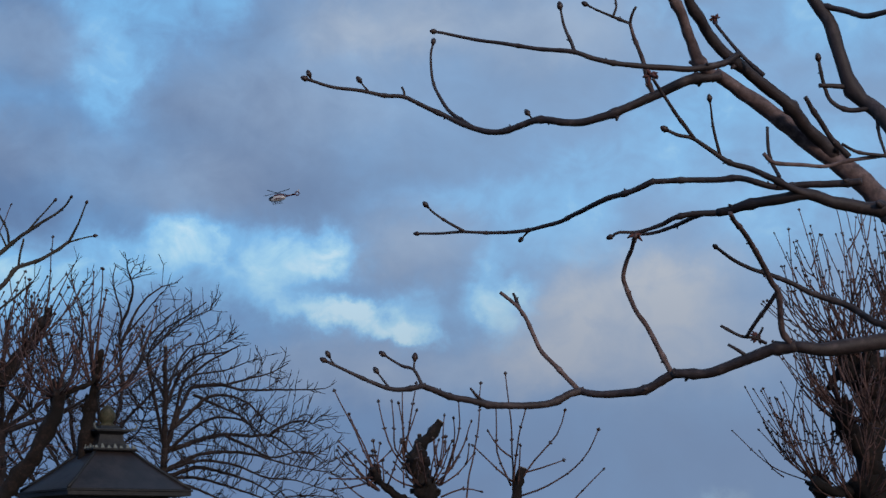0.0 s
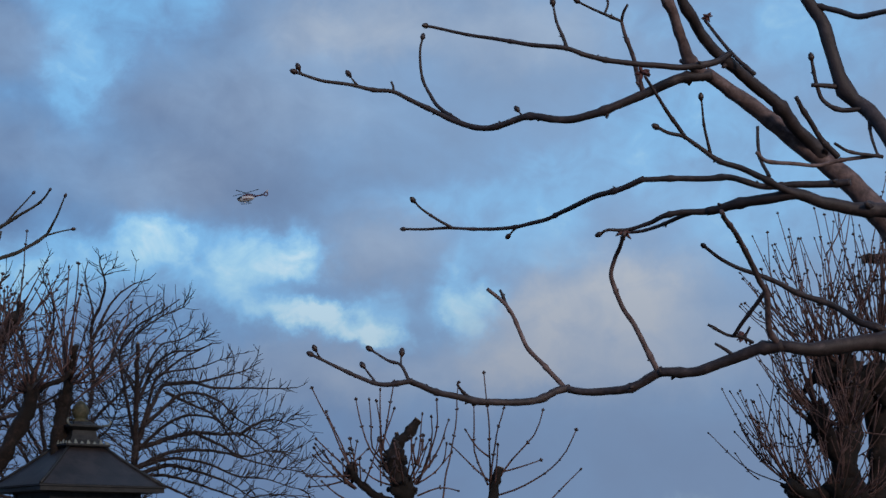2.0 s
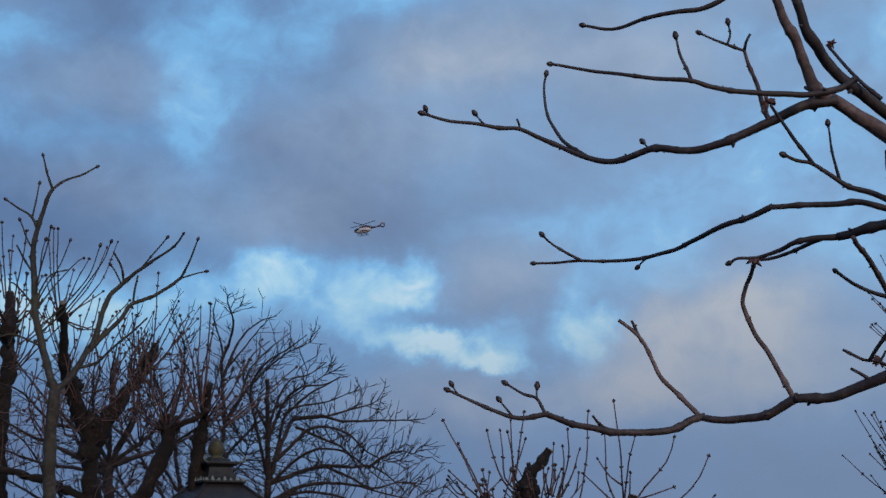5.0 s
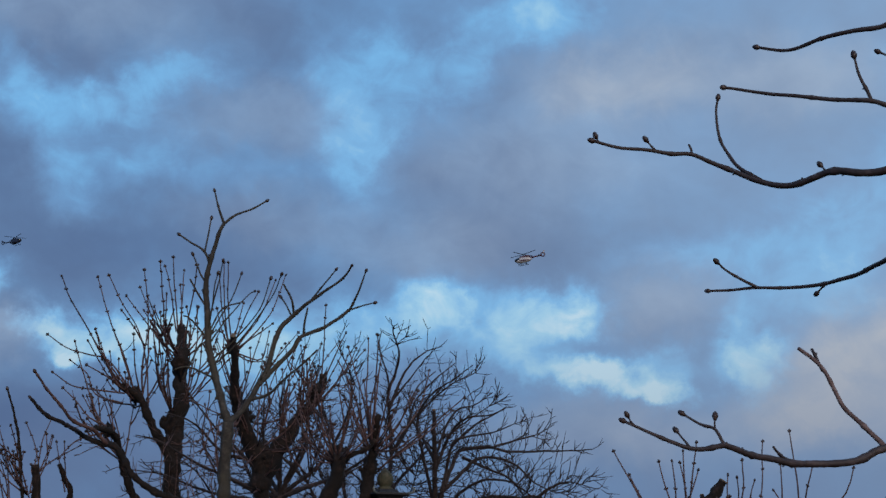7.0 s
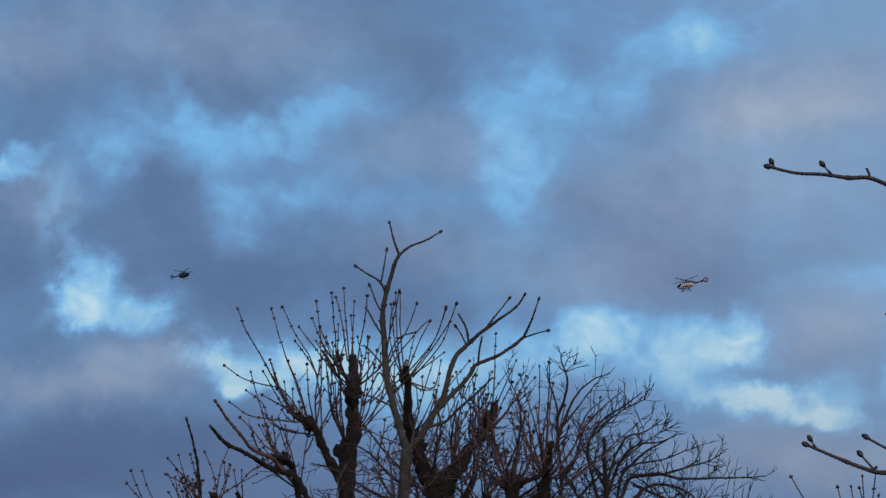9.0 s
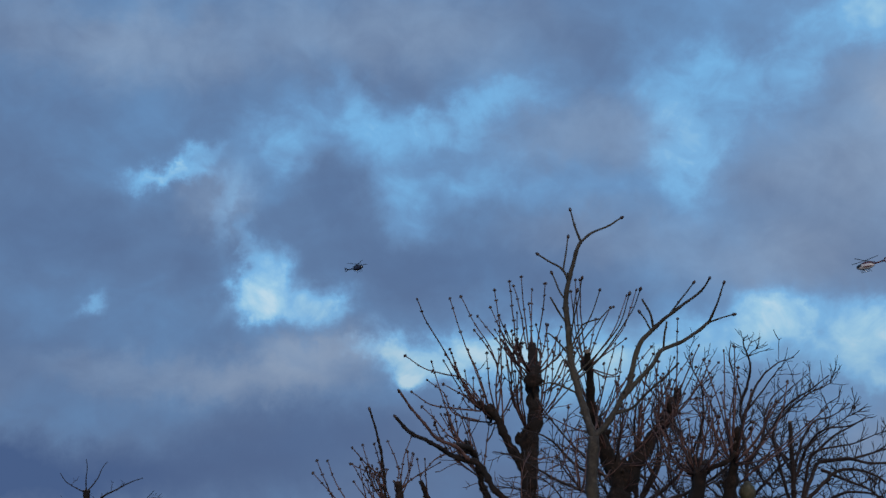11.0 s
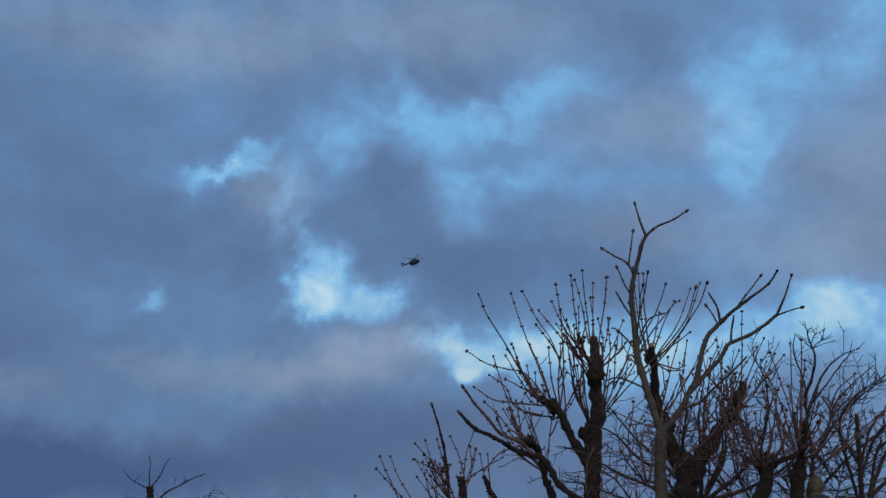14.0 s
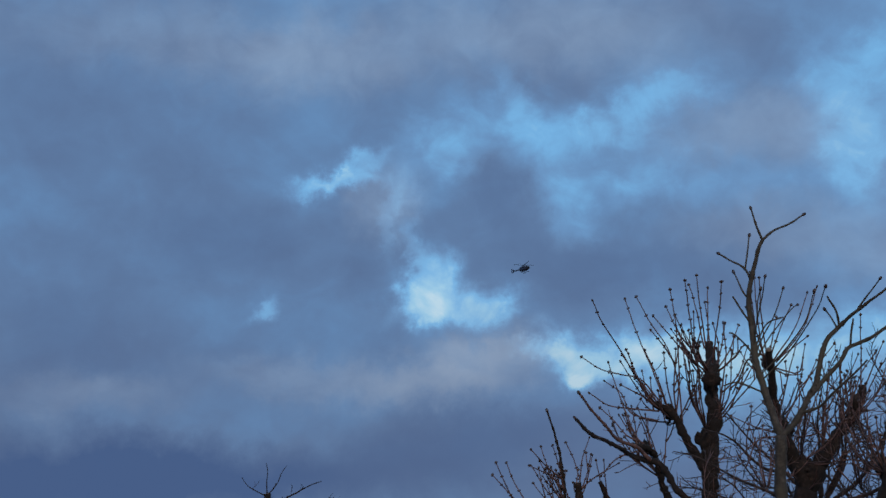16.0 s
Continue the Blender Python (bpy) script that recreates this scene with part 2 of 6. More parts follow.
build_world()
sun_data = bpy.data.lights.new("sun", "SUN")
sun_data.energy, sun_data.angle, sun_data.color = 1.3, radians(14), (1.0, 0.85, 0.72)
sun = new("sun", sun_data)
sun_dir = Vector((math.sin(SUN_AZ) * math.cos(SUN_EL), math.cos(SUN_AZ) * math.cos(SUN_EL), math.sin(SUN_EL)))
sun.matrix_world = look(sun_dir * 60, (0, 0, 0))


# ---- materials ----
def surface(name, tones, scale=30.0, rough=0.85, bump=0.4, bump_scale=None, metal=0.0, stretch=(1, 1, 1), stain=None, stain_scale=2.0, island=0.0):
    m = bpy.data.materials.new(name)
    m.use_nodes = True
    nt = m.node_tree
    bsdf = nt.nodes["Principled BSDF"]
    place = nt.nodes.new("ShaderNodeTexCoord").outputs["Object"]
    mp = nt.nodes.new("ShaderNodeMapping")
    mp.inputs["Scale"].default_value = stretch
    nt.links.new(place, mp.inputs[0])
    grain = fbm(nt, mp.outputs[0], scale, 6.0, 0.65)
    colour = ramp(nt, grain, [(0.3, tones[0]), (0.52, tones[1]), (0.72, tones[2])])
    if stain:
        patch = fbm(nt, place, stain_scale, 4.0, 0.6)
        amount = ramp(nt, patch, [(0.48, (0, 0, 0)), (0.62, (1, 1, 1))])
        colour = mix(nt, amount, colour, stain)
    if island:
        geo = nt.nodes.new("ShaderNodeNewGeometry")
        hsv = nt.nodes.new("ShaderNodeHueSaturation")
        nt.links.new(math_node(nt, "MULTIPLY_ADD", geo.outputs["Random Per Island"], island, 1 - island / 2), hsv.inputs["Value"])
        nt.links.new(colour, hsv.inputs["Color"])
        colour = hsv.outputs[0]
    nt.links.new(colour, bsdf.inputs["Base Color"])
    bsdf.inputs["Roughness"].default_value, bsdf.inputs["Metallic"].default_value = rough, metal
    if bump:
        b = node(nt, "ShaderNodeBump", Strength=bump, Distance=0.006)
        nt.links.new(fbm(nt, mp.outputs[0], bump_scale or scale * 2.2, 5.0, 0.7), b.inputs["Height"])
        nt.links.new(b.outputs[0], bsdf.inputs["Normal"])
    return m


BARK_NEAR = surface("smooth_grey_brown_bark", ((0.020, 0.013, 0.013), (0.042, 0.027, 0.027), (0.092, 0.062, 0.060)), 26, 0.62, 0.45, 70, stain=(0.036, 0.021, 0.020), stain_scale=3.0)
BARK_TWIG = surface("red_brown_twig_bark", ((0.05, 0.028, 0.027), (0.135, 0.083, 0.076), (0.24, 0.16, 0.148)), 30, 0.7, 0.4, island=0.5)
BARK_SHOOT = surface("brown_young_bark", ((0.030, 0.013, 0.012), (0.085, 0.042, 0.036), (0.19, 0.108, 0.09)), 30, 0.7, 0.4, island=0.6)
BARK_RED = surface("warm_red_brown_shoots", ((0.055, 0.026, 0.023), (0.12, 0.062, 0.053), (0.21, 0.125, 0.108)), 25, 0.75, 0.3, island=0.6)
BARK_PALE = surface("pale_mossy_bark", ((0.020, 0.016, 0.012), (0.044, 0.036, 0.028), (0.095, 0.078, 0.062)), 22, 0.85, 0.6, 50, stain=(0.055, 0.045, 0.03), stain_scale=2.5)
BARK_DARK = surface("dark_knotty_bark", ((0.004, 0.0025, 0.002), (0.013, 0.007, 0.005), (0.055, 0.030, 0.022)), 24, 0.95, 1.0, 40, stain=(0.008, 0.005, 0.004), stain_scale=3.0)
BARK_FAR = surface("grey_brown_fine_bark", ((0.013, 0.009, 0.009), (0.030, 0.019, 0.018), (0.06, 0.041, 0.037)), 12, 0.85, 0.3, island=0.4)
BUD = surface("sticky_dark_bud", ((0.022, 0.012, 0.01), (0.04, 0.02, 0.016), (0.075, 0.036, 0.026)), 60, 0.45, 0.3)
HUSK = surface("red_brown_husk", ((0.07, 0.022, 0.02), (0.13, 0.045, 0.038), (0.20, 0.09, 0.075)), 60, 0.7, 0.4)
CUT = surface("sawn_pale_wood", ((0.10, 0.07, 0.05), (0.17, 0.125, 0.09), (0.24, 0.18, 0.13)), 40, 0.85, 0.4)
ROOF = surface("weathered_dark_sheet_metal", ((0.016, 0.012, 0.012), (0.028, 0.021, 0.021), (0.047, 0.036, 0.035)), 6, 0.42, 0.15, 30, metal=0.25, stain=(0.042, 0.031, 0.029), stain_scale=3.0)
IRON = surface("dark_painted_iron", ((0.015, 0.014, 0.014), (0.028, 0.026, 0.026), (0.045, 0.042, 0.04)), 20, 0.55, 0.3, 60, metal=0.3)
LEAD = surface("lichen_grey_ornament", ((0.10, 0.11, 0.10), (0.17, 0.18, 0.16), (0.26, 0.27, 0.25)), 25, 0.8, 0.4, 60)
MOSS = surface("mossy_gilded_finial", ((0.032, 0.027, 0.016), (0.075, 0.063, 0.036), (0.14, 0.12, 0.075)), 24, 0.8, 0.7, 70, stain=(0.05, 0.05, 0.025), stain_scale=9.0)
PANE = surface("cream_frosted_pane", ((0.30, 0.27, 0.22), (0.36, 0.33, 0.27), (0.42, 0.38, 0.31)), 8, 0.5, 0.1)
# out of view; kept this dark so less bounce light reaches the undersides
GRASS = surface("dark_low_bounce_turf", ((0.018, 0.018, 0.010), (0.034, 0.033, 0.018), (0.055, 0.05, 0.03)), 3, 0.95, 0.5, 40)
WHITE = surface("pale_aircraft_paint", ((0.42, 0.40, 0.41), (0.5, 0.48, 0.49), (0.56, 0.54, 0.55)), 2, 0.35, 0.0)
RED = surface("dark_maroon_aircraft_paint", ((0.06, 0.018, 0.03), (0.085, 0.024, 0.038), (0.11, 0.03, 0.045)), 2, 0.35, 0.0)
NAVY = surface("dark_blue_aircraft_paint", ((0.012, 0.015, 0.03), (0.02, 0.025, 0.05), (0.03, 0.035, 0.065)), 2, 0.35, 0.0)
GLASS = surface("dark_cockpit_glazing", ((0.008, 0.01, 0.013), (0.012, 0.014, 0.018), (0.016, 0.02, 0.025)), 2, 0.08, 0.0)


# ---- mesh helpers ----
class Mesh:
    """Vertices and faces gathered for one mesh."""
    def __init__(self):
        self.v, self.f = [], []

    def tube(self, pts, radii, sides, cap=True, close=True):
        base, n = len(self.v), len(pts)
        d = (pts[1] - pts[0]).normalized()
        side = d.orthogonal().normalized()
        for i in range(n):
            d = (pts[min(i + 1, n - 1)] - pts[max(i - 1, 0)])
            d = d.normalized() if d.length > 1e-9 else Vector((0, 0, 1))
            side = (side - d * side.dot(d)).normalized()
            up = d.cross(side)
            for k in range(sides):
                a = 2 * math.pi * k / sides
                self.v.append(pts[i] + (side * math.cos(a) + up * math.sin(a)) * radii[i])
        for i in range(n - 1):
            for k in range(sides):
                a, b = base + i * sides + k, base + i * sides + (k + 1) % sides
                self.f.append((a, b, b + sides, a + sides))
        if cap:
            self.f.append(tuple(range(base + sides - 1, base - 1, -1)))
            self.f.append(tuple(base + (n - 1) * sides + k for k in range(sides)))

    def turned(self, profile, m=None, sides=12, squash=(1, 1)):
        """A body turned about z from (radius, height) pairs."""
        base, m = len(self.v), m or Matrix()
        for r, h in profile:
            for k in range(sides):
                a = 2 * math.pi * (k + 0.5) / sides
                self.v.append(m @ Vector((r * math.cos(a) * squash[0], r * math.sin(a) * squash[1], h)))
        for i in range(len(profile) - 1):
            for k in range(sides):
                a, b = base + i * sides + k, base + i * sides + (k + 1) % sides
                self.f.append((a, b, b + sides, a + sides))
        self.f.append(tuple(range(base + sides - 1, base - 1, -1)))
        self.f.append(tuple(base + (len(profile) - 1) * sides + k for k in range(sides)))

    def box(self, m, sx, sy, sz, taper=1.0):
        base = len(self.v)
        for z, s in ((-0.5, 1.0), (0.5, taper)):
            for x, y in ((-0.5, -0.5), (0.5, -0.5), (0.5, 0.5), (-0.5, 0.5)):
                self.v.append(m @ Vector((x * sx * s, y * sy * s, z * sz)))
        for f in ((3, 2, 1, 0), (4, 5, 6, 7), (0, 1, 5, 4), (1, 2, 6, 5), (2, 3, 7, 6), (3, 0, 4, 7)):
            self.f.append(tuple(base + i for i in f))

    def data(self, name, material, smooth=True):
        me = bpy.data.meshes.new(name)
        me.from_pydata([tuple(p) for p in self.v], [], self.f)
        me.materials.append(material)
        if smooth:
            me.polygons.foreach_set("use_smooth", [True] * len(me.polygons))
        me.update()
        return me


def part(name, mesh, material, parent, label="", smooth=True, kind=""):
    """Links gathered geometry, in world metres, as one mesh object under its thing or part."""
    root = parent.matrix_world.translation if parent else Vector()
    at = Vector(parent["at"]) if parent and "at" in parent else root
    mesh.v = [p - at for p in mesh.v]
    ob = new(name, mesh.data(name, material, smooth))
    ob.parent = parent
    ob["at"] = tuple(at)
    return tagged(ob, label, kind=kind)


def thing(name, at, label, category, group=""):
    ob = new(name)
    ob.location = at
    ob["at"] = tuple(at)
    return tagged(ob, label, category, group)


def spline(pts, step):
    """A smooth line through the given places, cut into short steps."""
    p = [Vector(q) for q in pts]
    p = [p[0] * 2 - p[1]] + p + [p[-1] * 2 - p[-2]]
    line = []
    for i in range(1, len(p) - 2):
        a, b, c, d = p[i - 1:i + 3]
        n = max(2, int((c - b).length / step))
        for k in range(n):
            t = k / n
            line.append(0.5 * ((2 * b) + (c - a) * t + (2 * a - 5 * b + 4 * c - d) * t * t + (3 * b - a - 3 * c + d) * t ** 3))
    line.append(p[-2])
    return line


# ---- trees ----
class Tree:
    def __init__(self, name, at, label, group, bark, twig_bark, knot=1.0, bud_size=0.011, sides=8, fine=True):
        self.root = thing(name, at, label, "tree", group)
        self.bark, self.twig_bark, self.knot, self.bud_size, self.sides = bark, twig_bark, knot, bud_size, sides
        self.shoots, self.buds, self.lines = Mesh(), Mesh(), []
        self.rng = random.Random(name + str(at[0]))


def bud_shape(mesh, at, way, r):
    """A pointed egg of overlapping scales with a narrow foot."""
    m = Matrix.Translation(at) @ way.to_track_quat("Z", "Y").to_matrix().to_4x4()
    mesh.turned([(0.45 * r, -0.4 * r), (0.62 * r, 0.1 * r), (1.02 * r, 0.75 * r), (1.0 * r, 1.3 * r), (0.95 * r, 1.4 * r), (0.82 * r, 1.95 * r),
                 (0.5 * r, 2.45 * r), (0.14 * r, 2.7 * r)], m, 8)


def branch(tree, kind, pts, r0, r1, bud=False, cut=False, pale=False):
    """One limb: tapered, slightly crooked, swollen at its nodes, with a bud at its end where it has one."""
    rng = tree.rng
    step = max(0.012, min(r0, 0.05) * 0.8)
    line = spline(pts, step)
    line.insert(0, line[0] - (line[1] - line[0]).normalized() * r0 * 0.7)     # rooted in the wood it grows from
    n = len(line)
    seed = Vector((rng.uniform(0, 50), rng.uniform(0, 50), rng.uniform(0, 50)))
    length = sum((line[i + 1] - line[i]).length for i in range(n - 1))
    nodes, s = [], rng.uniform(0.05, 0.15)
    while s < length:
        nodes.append(s)
        s += rng.uniform(0.09, 0.22) * (1.7 if tree.bark == BARK_NEAR else 1) * (1 if r0 < 0.05 else 2)
    radii, run = [], 0.0
    for i in range(n):
        f = i / (n - 1)
        if i:
            run += (line[i] - line[i - 1]).length
        r = r0 + ((r1 * 0.72 if bud else r1) - r0) * f ** 0.9
        knot = sum((0.34 if r0 < 0.05 else 0.10) * math.exp(-((run - q) / (0.006 + r * 0.35)) ** 2) for q in nodes)
        rough = noise.noise(line[i] * (0.35 / max(r, 0.01)) + seed)
        radii.append(r * (1 + tree.knot * (knot + 0.10 * rough)))
        line[i] = line[i] + Vector((noise.noise(line[i] * 9 + seed), noise.noise(line[i] * 9 - seed), noise.noise(seed - line[i] * 9))) * min(0.014, r * 0.5) * min(1.0, 12 * f, 12 * (1 - f))
    mesh = Mesh()
    mesh.tube(line, radii, tree.sides if r0 > 0.012 else max(5, tree.sides - 2))
    if r0 > 0.028:
        # gnarled surface of old wood
        k = tree.sides
        for i, p in enumerate(mesh.v):
            c, rr = line[min(n - 1, i // k)], radii[min(n - 1, i // k)]
            g = noise.noise(p * (0.55 / r0) + seed) * (0.27 if tree.knot > 1.2 else 0.20) + noise.noise(p * (1.7 / r0) + seed) * (0.24 if tree.knot > 1.2 else 0.13)
            mesh.v[i] = p + (p - c) * g * tree.knot * (0.45 if tree.bark == BARK_NEAR else 1.0)
    # bud scars and short spurs
    for q in nodes:
        if r0 < 0.035 and tree.knot <= 1.0:
            i = min(n - 2, max(1, int(q / length * n)))
            way = (line[i + 1] - line[i - 1]).normalized()
            off = way.orthogonal().normalized()
            off.rotate(Matrix.Rotation(rng.uniform(0, 6.28), 3, way))
            k = radii[i]
            mesh.tube([line[i] + off * k * 0.5, line[i] + off * k * 1.6 + way * k * 0.6], [k * 0.55, k * 0.22], 5)
    material = tree.bark if kind != "twig" and not pale else tree.twig_bark
    if tree.bark == BARK_NEAR and not pale:
        material = BARK_NEAR
    ob = part(kind, mesh, material, tree.root)
    tree.lines.append((line, radii))
    if bud:
        b = Mesh()
        bud_shape(b, line[-1], (line[-1] - line[-4]).normalized(), tree.bud_size * rng.uniform(0.9, 1.1))
        part("bud", b, BUD, ob, "dark pointed bud")
    if cut:
        way = (line[-1] - line[-3]).normalized()
        face = Mesh()
        face.tube([line[-1] - way * 0.004, line[-1] + way * 0.004], [radii[-1] * 0.96, radii[-1] * 0.9], 14)
        part("sawn_face", face, CUT, ob, "pale sawn end")
    return ob


def shoot(tree, pts, r0=None, own=True):
    """A long straight young shoot with pairs of small buds and one at the tip."""
    rng = tree.rng
    line = spline(pts, 0.06)
    n = len(line)
    r0 = r0 or tree.bud_size * 0.52
    radii = [r0 * (1 - 0.45 * i / (n - 1)) for i in range(n)]
    jitter = Vector((rng.uniform(0, 40), rng.uniform(0, 40), 3))
    line = [p + Vector((noise.noise(p * 6 + jitter), noise.noise(p * 6 - jitter), 0)) * 0.008 for p in line]
    if own:
        mesh = Mesh()
        mesh.tube(line, radii, 6)
        stem = part("shoot", mesh, tree.twig_bark, tree.root)
    else:
        tree.shoots.tube(line, radii, 5)
    tree.lines.append((line, radii))
    end = (line[-1] - line[-2]).normalized()
    crown = Mesh() if own else tree.buds
    bud_shape(crown, line[-1], end, tree.bud_size * 0.60)
    if own:
        part("bud", crown, BUD, stem, "dark pointed bud")
    run, nxt = 0.0, tree.bud_size * 1.3
    for i in range(n - 1, 1, -1):
        run += (line[i] - line[i - 1]).length
        if run < nxt or run > 0.62:
            continue
        nxt = run + rng.uniform(0.10, 0.20)
        way = (line[i] - line[i - 1]).normalized()
        off = way.orthogonal().normalized()
        off.rotate(Matrix.Rotation(rng.uniform(0, 3.14), 3, way))
        for s in (1, -1):
            bud_shape(tree.buds, line[i] + off * s * radii[i], (way * 0.8 + off * s * 0.6).normalized(), tree.bud_size * (0.56 if run < 0.06 else 0.44))


def fill_crown(tree, lobes, count, tip=0.0050, step=0.08, reach=0.6, kill=0.115, floor=1.9, salt=7):
    """Grows fine branches off the limbs built so far towards the open air of the crown's lobes, each twig keeping clear of the others."""
    rng = np.random.default_rng(int(abs(tree.root.location.x) * 1000) + salt)
    where, parent = [], []
    for line, radii in tree.lines:
        total = sum((line[i + 1] - line[i]).length for i in range(len(line) - 1))
        every = max(1, int(len(line) * step / max(total, 0.01)))
        for p in line[len(line) // 5::every]:
            where.append(tuple(p))
            parent.append(-1)
    base = np.array((tree.root.location.x, tree.root.location.y, floor))
    goals = []
    while len(goals) < count:
        c, r = lobes[rng.integers(len(lobes))]
        d = rng.normal(size=3)
        p = np.array(c) + d / np.linalg.norm(d) * rng.random() ** (1 / 2.4) * np.array(r)
        if p[2] > floor:
            goals.append(p)
    goals = np.array(goals)
    best, near = np.full(len(goals), 9e9), np.zeros(len(goals), int)
    fresh, roots = 0, len(where)
    for turn in range(90):
        for i in range(fresh, len(where)):
            d = np.linalg.norm(goals - where[i], axis=1)
            closer = d < best
            best[closer], near[closer] = d[closer], i
        fresh = len(where)
        live = best > kill
        goals, best, near = goals[live], best[live], near[live]
        pull = best < (reach if turn > 4 else 1.0)
        if not pull.any():
            break
        stuck = np.zeros(len(goals), bool)
        for i in np.unique(near[pull]):
            way = goals[pull & (near == i)] - where[i]
            way = (way / np.linalg.norm(way, axis=1)[:, None]).sum(axis=0)
            way = way / (np.linalg.norm(way) + 1e-6) + rng.normal(size=3) * 0.30 + np.array((0, 0, 0.08))
            out = np.array(where[i]) - base
            way = way + out / np.linalg.norm(out) * 0.55
            if parent[i] >= 0:
                ahead = np.array(where[i]) - where[parent[i]]
                way = way + ahead / np.linalg.norm(ahead) * 0.30
            if way.dot(out) < 0.2 * np.linalg.norm(way) * np.linalg.norm(out):
                stuck[near == i] = True
                continue
            where.append(tuple(np.array(where[i]) + way / np.linalg.norm(way) * step))
            parent.append(int(i))
        goals, best, near = goals[~stuck], best[~stuck], near[~stuck]
    n = len(where)
    kids, load = [[] for i in range(n)], [0] * n
    for i in range(n - 1, roots - 1, -1):
        load[i] = max(1, load[i])
        load[parent[i]] += load[i]
        kids[parent[i]].append(i)
    for i in range(n):
        kids[i].sort(key=lambda k: -load[k])
    for i in range(n):
        for j, first in enumerate(kids[i]):
            if i >= roots and j == 0:
                continue
            chain, k = [i], first
            while True:
                chain.append(k)
                if not kids[k]:
                    break
                k = kids[k][0]
            radii = [min(0.017, tip * max(1, load[k]) ** 0.30) for k in chain]
            radii[0] = radii[1]
            pts = [Vector(where[k]) for k in chain]
            for q in range(1, len(pts) - 1):
                pts[q] = pts[q] * 0.6 + (pts[q - 1] + pts[q + 1]) * 0.2
            end = pts[-1] + (pts[-1] - pts[-2]).normalized() * 0.07 + Vector((0, 0, 0.02))
            tree.shoots.tube(pts + [end], radii + [tip * 0.6], 4, cap=False)
            # short spurs along the twig
            for q in range(1, len(pts)):
                if rng.random() < 0.7:
                    d = Vector(rng.normal(size=3)).normalized() * 0.8 + (pts[q] - pts[q - 1]).normalized() + Vector((0, 0, 0.25))
                    tree.shoots.tube([pts[q], pts[q] + d.normalized() * rng.uniform(0.04, 0.16)], [tip * 0.95, tip * 0.6], 4, cap=False)


def knuckle(tree, at, r, n=6):
    """The knotty head of a pollard: a lumpy swelling with cut stubs."""
    rng = tree.rng
    mesh = Mesh()
    rings = 11
    prof = [(max(0.02, math.sin(math.pi * (i + 0.15) / (rings - 0.7))) * r, (i / (rings - 1) - 0.5) * 3.0 * r) for i in range(rings)]
    mesh.turned(prof, Matrix.Translation(at), 16)
    for i, p in enumerate(mesh.v):
        q = p - Vector(at)
        mesh.v[i] = Vector(at) + q * (1 + 0.6 * noise.noise(p * (1.5 / r)) + 0.3 * noise.noise(p * (4 / r)))
    for k in range(n):
        a, b = rng.uniform(0, 6.28), rng.uniform(-0.3, 1.2)
        d = Vector((math.cos(a) * math.cos(b), math.sin(a) * math.cos(b), math.sin(b)))
        s = r * rng.uniform(0.12, 0.24)
        mesh.tube([Vector(at) + d * r * 0.6, Vector(at) + d * r * rng.uniform(1.0, 1.4) + Vector((0, 0, 0.1 * r))], [s * 1.3, s], 6)
    part("knuckle", mesh, tree.bark, tree.root)


def burst(tree, at, r, n, aim, spread, lengths, lift=0.35, thick=None):
    """Many shoots out of one knuckle, spread about the way they aim and rising towards their tips."""
    rng = tree.rng
    for k in range(n):
        d = (Vector(aim).normalized() + Vector((rng.gauss(0, 1), rng.gauss(0, 1), rng.gauss(0, 0.7))) * spread).normalized()
        length = rng.uniform(*lengths)
        a = Vector(at) + d * r * 0.7
        b = a + d * length * 0.45
        c = b + (d * 0.6 + Vector((rng.gauss(0, 0.16), rng.gauss(0, 0.16), lift))).normalized() * length * 0.55
        shoot(tree, [a, b, c], thick, own=False)
        # short spurs off the shoot
        for s in range(rng.choice((0, 1, 1, 2))):
            e = b.lerp(c, rng.uniform(-0.4, 0.6))
            side = Vector((rng.gauss(0, 1), rng.gauss(0, 1), 0.6)).normalized()
            far = e + (d * 0.8 + side * 0.8).normalized() * length * rng.uniform(0.15, 0.35)
            shoot(tree, [e, e.lerp(far, 0.5) + Vector((0, 0, -0.01)), far + Vector((0, 0, 0.04))], thick, own=False)


def finish(tree, shoots="young shoots", label=""):
    if tree.shoots.v:
        part("brushwood", tree.shoots, tree.twig_bark, tree.root, label, kind="stuff")
    if tree.buds.v:
        part("budding", tree.buds, BUD, tree.root, "small dark buds", kind="stuff")


def husk(tree, at, r):
    """A ragged clump of reddish bud scales and leaf scars where a shoot ended."""
    rng, mesh = tree.rng, Mesh()
    for k in range(9):
        d = Vector((rng.gauss(0, 1), rng.gauss(0, 0.8), rng.gauss(0, 0.5))).normalized()
        p = Vector(at)
        mesh.tube([p, p + d * r * 0.6, p + d * r * rng.uniform(0.9, 1.5) + Vector((0, 0, -0.2 * r))], [r * 0.22, r * 0.3, r * 0.08], 5)
    part("husk", mesh, HUSK, tree.root, "reddish ragged bud husk")


# ---- ground ----
# unseen ground, added dark so the limbs' undersides stay dim
def build_ground():
    bm = bmesh.new()
    bmesh.ops.create_grid(bm, x_segments=60, y_segments=60, size=2500)
    me = bpy.data.meshes.new("ground")
    bm.to_mesh(me)
    bm.free()
    me.materials.append(GRASS)
    tagged(new("ground", me), "unseen turf under bare trees, toned dark to weaken bounce light", "ground", kind="structure")


build_ground()

